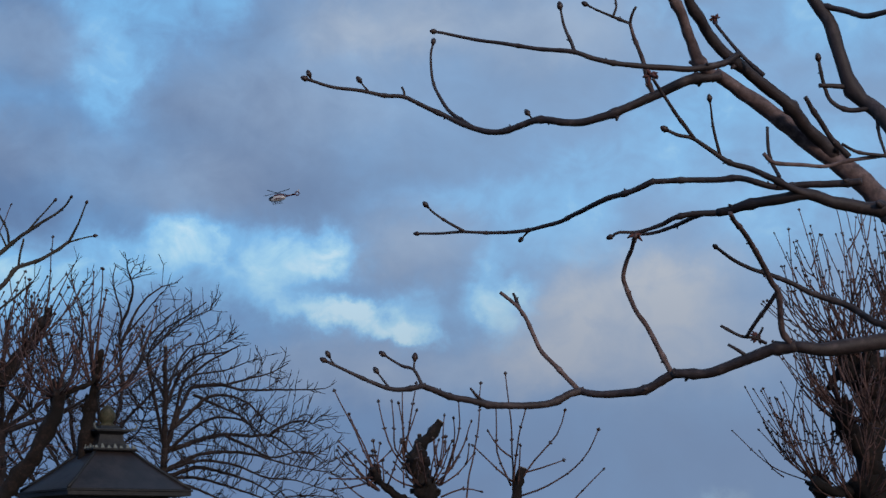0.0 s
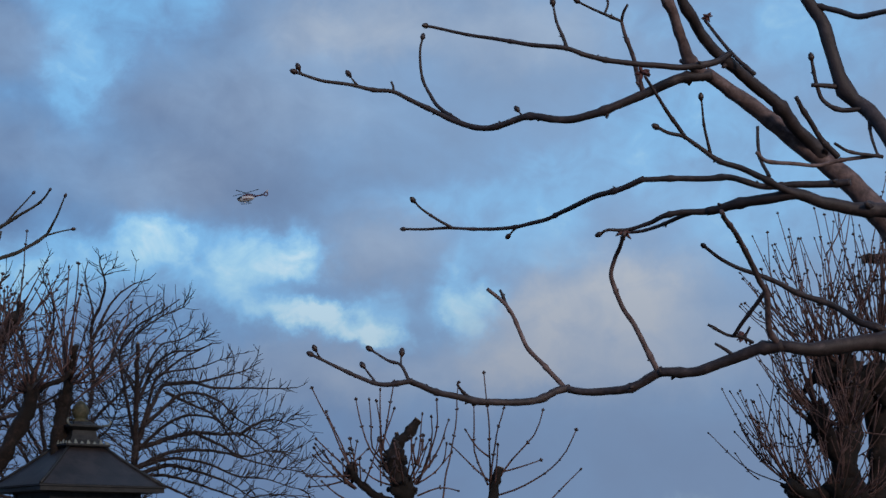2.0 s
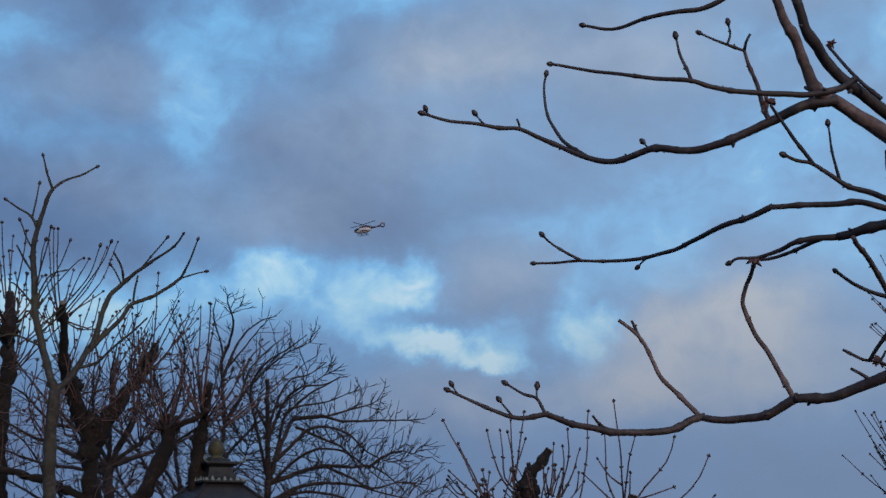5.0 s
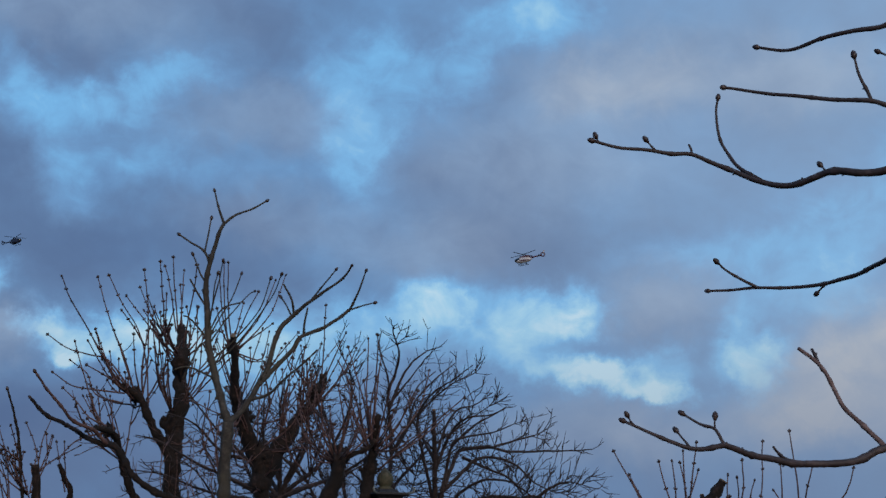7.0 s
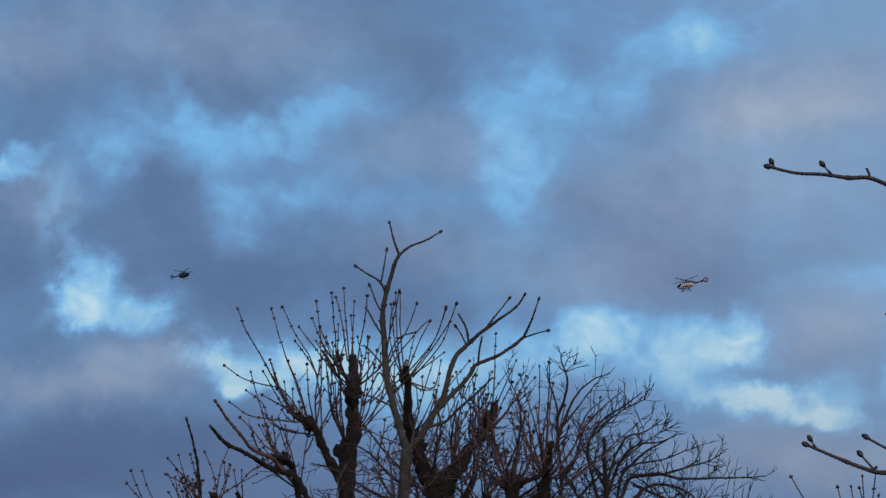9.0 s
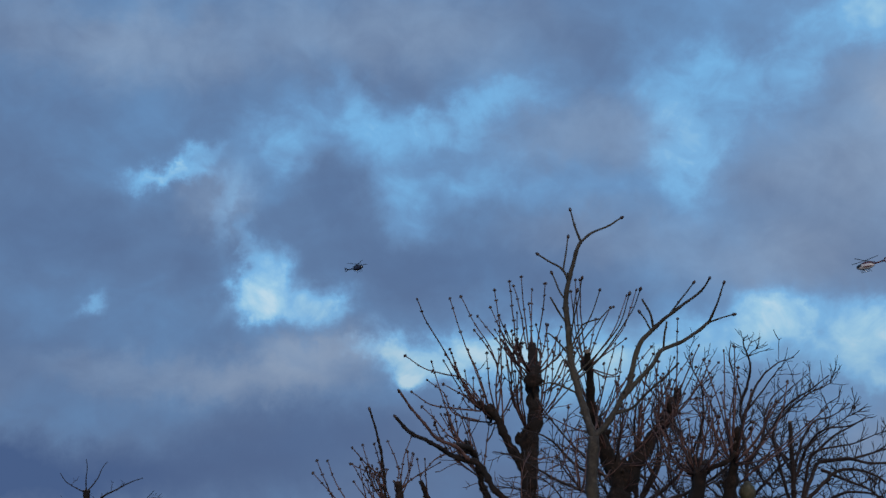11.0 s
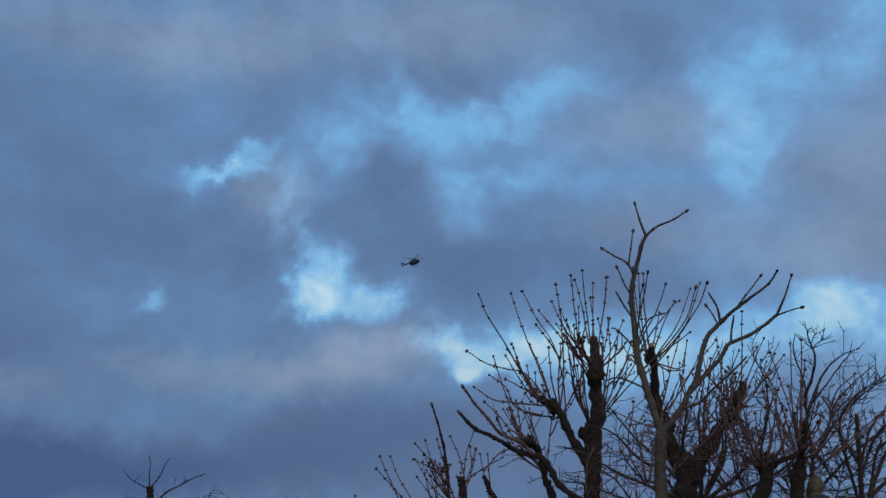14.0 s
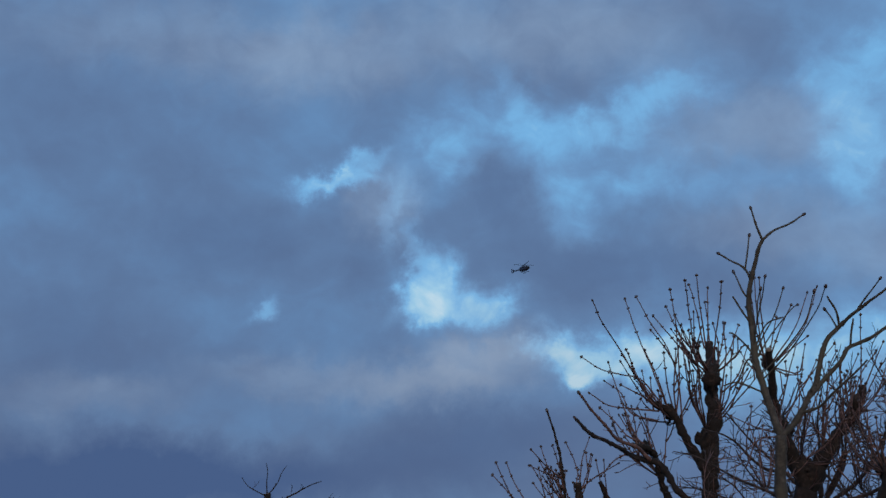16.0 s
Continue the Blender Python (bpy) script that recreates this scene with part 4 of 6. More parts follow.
shoot(pollard, [(-3.291, 18.894, 5.035), (-3.314, 18.720, 5.510), (-3.315, 18.556, 5.896)])
shoot(pollard, [(-3.266, 18.838, 4.952), (-3.269, 18.989, 5.344), (-3.275, 19.107, 5.849)])
shoot(pollard, [(-3.231, 18.844, 4.953), (-3.258, 18.923, 5.331), (-3.299, 19.007, 5.642)])
shoot(pollard, [(-3.193, 18.643, 4.633), (-3.110, 18.404, 4.944), (-2.984, 18.139, 5.384), (-2.915, 17.892, 5.645)])
shoot(pollard, [(-3.145, 18.651, 4.633), (-3.095, 18.662, 4.990), (-3.150, 18.660, 5.292)])
shoot(pollard, [(-3.063, 18.514, 4.400), (-3.012, 18.683, 4.921), (-3.057, 18.846, 5.334)])
shoot(pollard, [(-3.728, 18.151, 4.252), (-3.978, 18.145, 4.564), (-4.198, 18.181, 4.629), (-4.485, 18.194, 4.719), (-4.719, 18.203, 4.879)])
shoot(pollard, [(-3.816, 17.649, 3.670), (-3.959, 17.672, 3.820), (-4.071, 17.683, 4.089), (-4.183, 17.679, 4.425), (-4.269, 17.686, 4.698)])
shoot(pollard, [(-3.785, 18.115, 4.043), (-4.116, 18.194, 4.160), (-4.251, 18.292, 4.418), (-4.474, 18.379, 4.595)])
shoot(pollard, [(-3.688, 18.140, 4.147), (-3.825, 17.948, 4.258), (-3.926, 17.740, 4.499), (-3.991, 17.530, 4.768)])
shoot(pollard, [(-3.746, 18.078, 4.153), (-4.055, 17.906, 4.173), (-4.293, 17.744, 4.200), (-4.476, 17.576, 4.326)])
shoot(pollard, [(-3.853, 17.659, 3.718), (-4.065, 17.690, 3.823), (-4.213, 17.724, 3.995), (-4.395, 17.746, 4.168)])
shoot(pollard, [(-3.774, 18.041, 4.202), (-3.870, 17.987, 4.332), (-3.912, 17.919, 4.609)])
shoot(pollard, [(-3.655, 18.141, 4.181), (-3.732, 17.960, 4.531), (-3.840, 17.771, 4.843)])
shoot(pollard, [(-3.780, 18.070, 4.227), (-3.930, 17.946, 4.327), (-4.143, 17.802, 4.444)])
shoot(pollard, [(-3.780, 17.815, 3.603), (-3.832, 17.877, 3.777), (-3.883, 17.919, 4.085)])
shoot(pollard, [(-3.251, 18.413, 4.110), (-3.367, 18.264, 4.229), (-3.412, 18.083, 4.615), (-3.410, 17.927, 4.864)])
shoot(pollard, [(-3.238, 18.434, 3.975), (-3.405, 18.468, 4.328), (-3.457, 18.538, 4.549)])
shoot(pollard, [(-3.368, 18.612, 4.772), (-3.676, 18.691, 5.149), (-3.919, 18.786, 5.462)])
shoot(pollard, [(-3.216, 18.577, 4.552), (-3.378, 18.674, 4.712), (-3.539, 18.744, 5.012), (-3.702, 18.814, 5.281)])
shoot(pollard, [(-3.620, 18.776, 5.164), (-3.504, 18.754, 4.942), (-3.459, 18.761, 4.442), (-3.583, 18.696, 4.153)])
shoot(pollard, [(-3.063, 18.514, 4.400), (-2.864, 18.576, 4.617), (-2.731, 18.600, 4.973)])
shoot(pollard, [(-3.840, 17.609, 3.646), (-4.124, 17.400, 3.527), (-4.274, 17.227, 3.317)])
knuckle(pollard, (-3.239, 18.451, 3.840), 0.116)
knuckle(pollard, (-3.146, 18.360, 4.587), 0.116)
knuckle(pollard, (-3.670, 18.328, 4.173), 0.068)
knuckle(pollard, (-3.991, 18.318, 3.749), 0.068)
burst(pollard, (-3.238, 18.442, 3.907), 0.163, 14, (0, -0.3, 1), 0.8, (0.41, 1.22))
burst(pollard, (-3.589, 18.362, 4.039), 0.136, 10, (-0.5, -0.3, 1), 0.7, (0.54, 1.22))
burst(pollard, (-3.146, 18.360, 4.587), 0.136, 10, (0, -0.3, 1), 0.6, (0.41, 0.95))
burst(pollard, (-3.789, 18.401, 3.361), 0.136, 12, (-0.6, -0.3, 1), 0.5, (0.54, 1.22))
fill_crown(pollard, [((-3.35, 18.3, 3.75), (1.15, 0.8, 1.0))], 420, 0.0052, 0.10, 0.5, 0.15, 2.6)
finish(pollard)

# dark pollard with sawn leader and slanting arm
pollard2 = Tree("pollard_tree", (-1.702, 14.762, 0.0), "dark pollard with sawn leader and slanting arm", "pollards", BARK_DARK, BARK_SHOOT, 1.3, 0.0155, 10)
branch(pollard2, "trunk", [(-1.702, 14.762, -0.100), (-1.702, 14.762, 1.886), (-1.737, 14.700, 2.929), (-1.821, 14.665, 3.180)], 0.1152, 0.0823)
branch(pollard2, "limb", [(-1.739, 14.739, 2.383), (-2.154, 14.665, 2.566), (-2.631, 14.569, 2.694), (-2.841, 14.510, 2.824), (-2.919, 14.477, 2.901)], 0.0395, 0.0263)
branch(pollard2, "limb", [(-2.903, 14.486, 2.876), (-3.060, 14.471, 3.132), (-3.174, 14.485, 3.172), (-3.341, 14.484, 3.228), (-3.509, 14.475, 3.337), (-3.729, 14.450, 3.445), (-3.870, 14.436, 3.592)], 0.0329, 0.0198, bud=True)
branch(pollard2, "twig", [(-3.146, 14.484, 3.167), (-3.251, 14.366, 3.284), (-3.427, 14.234, 3.361), (-3.486, 14.125, 3.455), (-3.596, 13.995, 3.598), (-3.688, 13.866, 3.750)], 0.0198, 0.0148, bud=True)
branch(pollard2, "limb", [(-1.805, 14.672, 3.126), (-1.888, 14.441, 3.397), (-1.931, 14.213, 3.635), (-1.904, 13.990, 3.867), (-1.898, 13.764, 4.066)], 0.0757, 0.0296, cut=True)
branch(pollard2, "limb", [(-1.726, 14.711, 2.807), (-1.591, 14.713, 3.102), (-1.400, 14.715, 3.371), (-1.235, 14.715, 3.588), (-1.169, 14.716, 3.724), (-1.151, 14.712, 3.850)], 0.0955, 0.0362)
shoot(pollard2, [(-1.922, 13.872, 3.980), (-1.885, 13.944, 4.178), (-1.841, 14.009, 4.404)])
shoot(pollard2, [(-1.891, 13.881, 3.954), (-1.742, 13.861, 4.054), (-1.556, 13.838, 4.179)])
shoot(pollard2, [(-1.942, 13.870, 3.980), (-1.986, 13.815, 4.315), (-1.995, 13.740, 4.728)])
shoot(pollard2, [(-1.942, 13.870, 3.980), (-2.017, 13.928, 4.284), (-2.063, 13.965, 4.671)])
shoot(pollard2, [(-1.927, 13.872, 3.980), (-1.930, 13.673, 4.287), (-1.914, 13.453, 4.662)])
shoot(pollard2, [(-1.875, 13.875, 3.979), (-1.674, 13.955, 4.283), (-1.559, 14.011, 4.616)])
shoot(pollard2, [(-1.849, 13.881, 3.964), (-1.610, 14.098, 4.309), (-1.484, 14.278, 4.727)])
shoot(pollard2, [(-1.911, 13.876, 3.964), (-1.816, 13.818, 4.207), (-1.679, 13.758, 4.458)])
shoot(pollard2, [(-1.942, 13.870, 3.980), (-1.997, 13.799, 4.100), (-2.040, 13.713, 4.297)])
shoot(pollard2, [(-1.895, 13.916, 3.934), (-1.776, 13.939, 3.857), (-1.646, 13.951, 3.856)])
shoot(pollard2, [(-1.895, 13.916, 3.934), (-1.745, 13.894, 3.875), (-1.636, 13.857, 3.868), (-1.575, 13.775, 4.089)])
shoot(pollard2, [(-1.168, 14.714, 3.751), (-1.133, 14.558, 4.167), (-1.115, 14.412, 4.460)])
shoot(pollard2, [(-1.180, 14.715, 3.724), (-1.062, 14.624, 3.956), (-0.928, 14.525, 4.213)])
shoot(pollard2, [(-1.372, 14.713, 3.425), (-1.316, 14.711, 3.808), (-1.177, 14.714, 4.139)])
shoot(pollard2, [(-1.564, 14.709, 3.209), (-1.506, 14.683, 3.696), (-1.341, 14.686, 3.970)])
shoot(pollard2, [(-1.290, 14.713, 3.533), (-1.179, 14.726, 3.919), (-1.014, 14.756, 4.172)])
shoot(pollard2, [(-1.820, 14.562, 3.249), (-1.660, 14.578, 3.683), (-1.553, 14.601, 3.960)])
shoot(pollard2, [(-1.455, 14.714, 3.317), (-1.564, 14.709, 3.591), (-1.618, 14.695, 3.920)])
shoot(pollard2, [(-1.888, 14.444, 3.370), (-2.139, 14.485, 3.459), (-2.365, 14.522, 3.575)])
shoot(pollard2, [(-1.853, 14.369, 3.495), (-1.571, 14.240, 3.902), (-1.345, 14.119, 4.147)])
shoot(pollard2, [(-1.768, 14.573, 3.358), (-1.538, 14.451, 3.394), (-1.309, 14.296, 3.639), (-1.188, 14.135, 3.826)])
shoot(pollard2, [(-1.865, 14.482, 3.348), (-2.059, 14.312, 3.329), (-2.249, 14.158, 3.155)])
burst(pollard2, (-1.899, 13.182, 2.706), 0.12, 5, (0.1, -0.1, 1), 0.5, (0.4, 0.9))
burst(pollard2, (-1.125, 13.265, 2.708), 0.12, 5, (0.1, -0.1, 1), 0.55, (0.4, 0.8))
burst(pollard2, (-1.562, 14.690, 3.207), 0.1, 6, (0.4, -0.1, 1), 0.5, (0.4, 0.9))
knuckle(pollard2, (-2.006, 14.517, 4.074), 0.055, 5)
knuckle(pollard2, (-1.884, 14.629, 3.420), 0.08)
knuckle(pollard2, (-1.203, 14.664, 3.662), 0.06, 3)
knuckle(pollard2, (-1.725, 14.690, 3.046), 0.11)
burst(pollard2, (-1.778, 14.678, 3.100), 0.16, 10, (0.1, -0.3, 1), 0.8, (0.5, 1.1))
burst(pollard2, (-1.343, 14.685, 3.421), 0.1, 8, (0.3, -0.2, 1), 0.6, (0.4, 0.9))
burst(pollard2, (-1.937, 14.609, 3.527), 0.1, 7, (0, -0.2, 1), 0.6, (0.3, 0.7))
fill_crown(pollard2, [((-1.55, 14.5, 2.95), (1.25, 0.8, 0.85))], 520, 0.0042, 0.09, 0.5, 0.13, 2.1)
finish(pollard2)

# brown pollard behind the kiosk roof with upright shoots
pollard3 = Tree("pollard_tree", (-0.607, 12.880, 0.0), "brown pollard behind the kiosk roof with upright shoots", "pollards", BARK_DARK, BARK_SHOOT, 1.3, 0.0155, 10)
branch(pollard3, "trunk", [(-0.607, 12.880, -0.100), (-0.607, 12.880, 1.151), (-0.636, 12.882, 1.947), (-0.647, 12.869, 2.261), (-0.639, 12.849, 2.577), (-0.603, 12.828, 2.850)], 0.0702, 0.0585)
branch(pollard3, "limb", [(-0.624, 12.843, 2.668), (-0.591, 12.757, 2.889), (-0.557, 12.672, 3.062), (-0.530, 12.590, 3.189)], 0.0439, 0.0234)
branch(pollard3, "limb", [(-1.648, 12.781, 1.512), (-1.367, 12.780, 1.903), (-1.120, 12.759, 2.233), (-0.954, 12.722, 2.521), (-0.864, 12.674, 2.765), (-0.847, 12.629, 2.873)], 0.0848, 0.0585)
branch(pollard3, "limb", [(-0.847, 12.645, 2.830), (-0.742, 12.635, 2.870), (-0.620, 12.624, 2.915), (-0.559, 12.604, 2.991)], 0.0234, 0.0176)
shoot(pollard3, [(-0.600, 12.666, 2.977), (-0.639, 12.712, 3.357), (-0.629, 12.771, 3.604), (-0.628, 12.824, 3.854)])
shoot(pollard3, [(-0.590, 12.667, 2.977), (-0.561, 12.509, 3.282), (-0.536, 12.344, 3.582), (-0.518, 12.190, 3.773)])
shoot(pollard3, [(-0.567, 12.592, 3.107), (-0.546, 12.635, 3.393), (-0.515, 12.671, 3.682)])
shoot(pollard3, [(-0.600, 12.666, 2.977), (-0.643, 12.677, 3.259), (-0.720, 12.680, 3.543), (-0.789, 12.688, 3.761)])
shoot(pollard3, [(-0.610, 12.671, 2.931), (-0.671, 12.542, 3.148), (-0.731, 12.409, 3.363), (-0.835, 12.269, 3.574)])
shoot(pollard3, [(-0.541, 12.679, 2.885), (-0.332, 12.824, 3.085), (-0.187, 12.957, 3.338), (-0.124, 13.079, 3.621)])
shoot(pollard3, [(-0.543, 12.692, 2.747), (-0.376, 12.566, 2.872), (-0.095, 12.426, 3.082), (0.158, 12.280, 3.279)])
shoot(pollard3, [(-0.424, 12.608, 2.830), (-0.144, 12.755, 3.052), (0.072, 12.895, 3.255)])
shoot(pollard3, [(-0.844, 12.668, 2.840), (-0.728, 12.716, 2.983), (-0.704, 12.751, 3.175)])
shoot(pollard3, [(-0.867, 12.667, 2.840), (-0.904, 12.548, 3.059), (-0.918, 12.432, 3.230)])
shoot(pollard3, [(-0.563, 12.673, 2.931), (-0.485, 12.537, 3.192), (-0.407, 12.394, 3.449)])
shoot(pollard3, [(-0.867, 12.667, 2.840), (-0.791, 12.607, 3.111), (-0.737, 12.532, 3.427)])
shoot(pollard3, [(-0.890, 12.668, 2.817), (-0.985, 12.703, 2.937), (-1.035, 12.742, 3.036)])
shoot(pollard3, [(-0.564, 12.675, 2.908), (-0.376, 12.744, 3.123), (-0.230, 12.795, 3.411)])
knuckle(pollard3, (-0.618, 12.835, 2.759), 0.065)
knuckle(pollard3, (-0.874, 12.806, 2.868), 0.085)
burst(pollard3, (-0.587, 12.677, 2.885), 0.1, 9, (0.1, -0.2, 1), 0.7, (0.3, 0.8))
burst(pollard3, (-0.877, 12.670, 2.803), 0.1, 11, (-0.2, -0.2, 1), 0.75, (0.3, 0.8))
finish(pollard3)

# low pollard with pale sawn stub and curved shoots
pollard4 = Tree("pollard_tree", (1.730, 10.088, 0.0), "low pollard with pale sawn stub and curved shoots", "pollards", BARK_DARK, BARK_SHOOT, 1.3, 0.013, 8)
branch(pollard4, "trunk", [(1.730, 10.088, -0.100), (1.730, 10.088, 1.221), (1.723, 10.093, 1.866), (1.698, 10.090, 2.048)], 0.1045, 0.0716)
branch(pollard4, "limb", [(1.705, 10.090, 2.011), (1.674, 10.127, 2.141), (1.653, 10.163, 2.235)], 0.0657, 0.0448)
branch(pollard4, "limb", [(1.660, 10.156, 2.228), (1.716, 10.153, 2.309), (1.769, 10.152, 2.365), (1.822, 10.148, 2.436)], 0.0328, 0.0298, cut=True)
branch(pollard4, "limb", [(1.688, 10.146, 2.216), (1.690, 10.179, 2.274), (1.687, 10.211, 2.350)], 0.0209, 0.0149, cut=True)
branch(pollard4, "limb", [(1.680, 10.099, 1.866), (1.476, 10.103, 1.976), (1.382, 10.090, 2.084), (1.361, 10.070, 2.120)], 0.0298, 0.0179)
branch(pollard4, "limb", [(2.254, 10.000, 1.502), (2.285, 9.988, 1.927), (2.307, 9.978, 2.043), (2.333, 9.968, 2.123)], 0.0358, 0.0269, cut=True)
shoot(pollard4, [(1.370, 10.080, 2.102), (1.313, 10.137, 2.233), (1.225, 10.189, 2.439), (1.128, 10.238, 2.637)])
shoot(pollard4, [(1.382, 10.090, 2.084), (1.316, 10.164, 2.271), (1.222, 10.236, 2.481)])
shoot(pollard4, [(1.371, 10.088, 2.084), (1.248, 10.047, 2.191), (1.144, 10.002, 2.286)])
shoot(pollard4, [(1.371, 10.089, 2.066), (1.212, 10.042, 2.053), (1.079, 9.989, 2.054)])
shoot(pollard4, [(1.382, 10.088, 2.048), (1.243, 10.163, 2.007), (1.127, 10.233, 1.996)])
shoot(pollard4, [(1.441, 10.115, 1.867), (1.289, 10.079, 1.939), (1.182, 10.037, 2.017)])
shoot(pollard4, [(1.593, 10.140, 2.123), (1.510, 10.159, 2.235), (1.448, 10.172, 2.384), (1.411, 10.176, 2.562)])
shoot(pollard4, [(1.593, 10.140, 2.160), (1.528, 10.211, 2.257), (1.525, 10.270, 2.391), (1.513, 10.323, 2.577)])
shoot(pollard4, [(1.650, 10.142, 2.160), (1.589, 10.107, 2.232), (1.557, 10.062, 2.376), (1.521, 10.014, 2.537)])
shoot(pollard4, [(1.574, 10.109, 2.232), (1.564, 10.109, 2.416), (1.559, 10.103, 2.620)])
shoot(pollard4, [(1.574, 10.109, 2.232), (1.618, 10.174, 2.422), (1.668, 10.226, 2.690)])
shoot(pollard4, [(1.574, 10.110, 2.214), (1.599, 10.123, 2.344), (1.656, 10.126, 2.500)])
shoot(pollard4, [(1.807, 10.075, 2.011), (1.871, 9.999, 2.189), (1.904, 9.925, 2.367), (1.894, 9.856, 2.536)])
shoot(pollard4, [(1.824, 10.061, 2.047), (1.886, 10.020, 2.264), (1.882, 9.989, 2.438)])
shoot(pollard4, [(1.789, 10.077, 2.011), (1.959, 10.181, 2.237), (2.057, 10.292, 2.445)])
shoot(pollard4, [(1.952, 10.057, 1.792), (2.014, 10.180, 2.052), (2.095, 10.287, 2.396), (2.138, 10.393, 2.712)])
shoot(pollard4, [(2.260, 9.990, 2.007), (2.169, 9.988, 2.226), (2.160, 9.958, 2.518)])
shoot(pollard4, [(2.271, 9.989, 1.970), (2.259, 9.932, 2.223), (2.239, 9.872, 2.438), (2.189, 9.808, 2.714)])
shoot(pollard4, [(2.269, 9.980, 2.007), (2.275, 9.864, 2.255), (2.308, 9.738, 2.481)])
shoot(pollard4, [(2.253, 9.943, 2.187), (2.173, 9.916, 2.240), (2.094, 9.884, 2.347)])
shoot(pollard4, [(2.314, 9.978, 2.025), (2.399, 9.922, 2.168), (2.536, 9.850, 2.328), (2.583, 9.796, 2.478)])
shoot(pollard4, [(2.295, 9.986, 1.934), (2.482, 9.891, 2.003), (2.685, 9.784, 2.161), (2.772, 9.698, 2.347)])
shoot(pollard4, [(2.517, 9.898, 1.786), (2.692, 9.832, 1.964), (2.819, 9.775, 2.099)])
shoot(pollard4, [(2.322, 9.973, 2.086), (2.456, 9.931, 2.121), (2.580, 9.890, 2.166)])
shoot(pollard4, [(2.277, 9.978, 2.025), (2.149, 9.895, 2.111), (1.980, 9.814, 2.251)])
shoot(pollard4, [(2.296, 9.984, 1.970), (2.292, 9.900, 2.112), (2.291, 9.814, 2.252)])
shoot(pollard4, [(1.789, 10.077, 2.011), (1.775, 10.145, 2.198), (1.793, 10.207, 2.351)])
shoot(pollard4, [(1.807, 10.077, 1.938), (1.962, 10.104, 1.993), (2.081, 10.138, 1.976)])
shoot(pollard4, [(1.680, 10.096, 1.975), (1.585, 10.085, 2.066), (1.509, 10.070, 2.156)])
shoot(pollard4, [(1.330, 10.113, 2.049), (1.365, 10.096, 2.121), (1.472, 10.067, 2.229)])
knuckle(pollard4, (1.716, 10.090, 1.982), 0.085)
knuckle(pollard4, (1.654, 10.090, 2.176), 0.075)
knuckle(pollard4, (1.383, 10.130, 2.086), 0.045)
burst(pollard4, (1.723, 10.089, 1.968), 0.12, 12, (0, -0.2, 0.8), 0.8, (0.2, 0.5))
burst(pollard4, (1.443, 10.129, 1.958), 0.06, 8, (-0.4, -0.2, 0.8), 0.7, (0.15, 0.4))
finish(pollard4)

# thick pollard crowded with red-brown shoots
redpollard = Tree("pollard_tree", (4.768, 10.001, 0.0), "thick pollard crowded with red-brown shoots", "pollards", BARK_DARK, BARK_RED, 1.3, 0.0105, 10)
branch(redpollard, "trunk", [(4.768, 10.001, -0.100), (4.768, 10.001, 1.111), (4.761, 10.013, 1.855), (4.737, 10.013, 2.121), (4.780, 9.970, 2.462), (4.834, 9.922, 2.689)], 0.1151, 0.0837)
branch(redpollard, "limb", [(4.833, 9.931, 2.613), (4.846, 10.028, 2.759), (4.788, 10.163, 2.853)], 0.0941, 0.0628)
branch(redpollard, "limb", [(4.716, 10.028, 2.007), (4.485, 9.966, 1.967), (4.292, 9.879, 2.038)], 0.0523, 0.0314)
branch(redpollard, "limb", [(4.772, 9.995, 2.158), (4.649, 10.023, 2.274), (4.594, 10.015, 2.426)], 0.0628, 0.0314)
branch(redpollard, "limb", [(4.808, 10.117, 2.828), (4.642, 10.223, 2.759), (4.596, 10.274, 2.684)], 0.0314, 0.0209)
burst(redpollard, (4.653, 9.705, 2.365), 0.12, 26, (-0.3, -0.4, 1), 0.55, (0.3, 0.8))
branch(redpollard, "limb", [(4.84, 9.95, 2.62), (4.72, 9.96, 2.77), (4.56, 9.97, 2.81)], 0.095, 0.045)
branch(redpollard, "limb", [(4.80, 9.96, 2.66), (4.98, 9.97, 2.76), (5.25, 10.00, 2.75)], 0.105, 0.080)
branch(redpollard, "limb", [(4.90, 10.00, 1.85), (4.71, 9.98, 2.22), (4.53, 9.97, 2.50)], 0.090, 0.050)
branch(redpollard, "limb", [(5.00, 10.05, 1.50), (5.02, 10.03, 2.10), (5.03, 10.00, 2.70)], 0.100, 0.085)
branch(redpollard, "limb", [(5.25, 9.98, 2.80), (5.32, 10.00, 3.30), (5.26, 10.00, 3.57), (5.12, 10.00, 3.62), (4.96, 9.99, 3.60)], 0.050, 0.032, cut=True)
knuckle(redpollard, (4.60, 9.93, 2.79), 0.085)
knuckle(redpollard, (5.00, 9.93, 2.73), 0.135)
knuckle(redpollard, (4.55, 9.95, 2.48), 0.075)
burst(redpollard, (4.58, 9.90, 2.84), 0.09, 22, (-0.45, -0.2, 0.9), 0.5, (0.4, 1.0))
burst(redpollard, (5.02, 9.92, 2.80), 0.13, 24, (-0.1, -0.2, 1), 0.45, (0.5, 1.2))
burst(redpollard, (4.54, 9.93, 2.52), 0.08, 20, (-0.5, -0.2, 0.8), 0.5, (0.3, 0.8))
knuckle(redpollard, (4.751, 9.952, 2.769), 0.13)
knuckle(redpollard, (4.443, 10.147, 2.012), 0.07)
knuckle(redpollard, (4.626, 10.046, 2.390), 0.075)
knuckle(redpollard, (4.749, 10.015, 1.969), 0.13)
burst(redpollard, (4.751, 9.947, 2.808), 0.13, 26, (-0.4, -0.2, 1), 0.52, (0.5, 1.12))
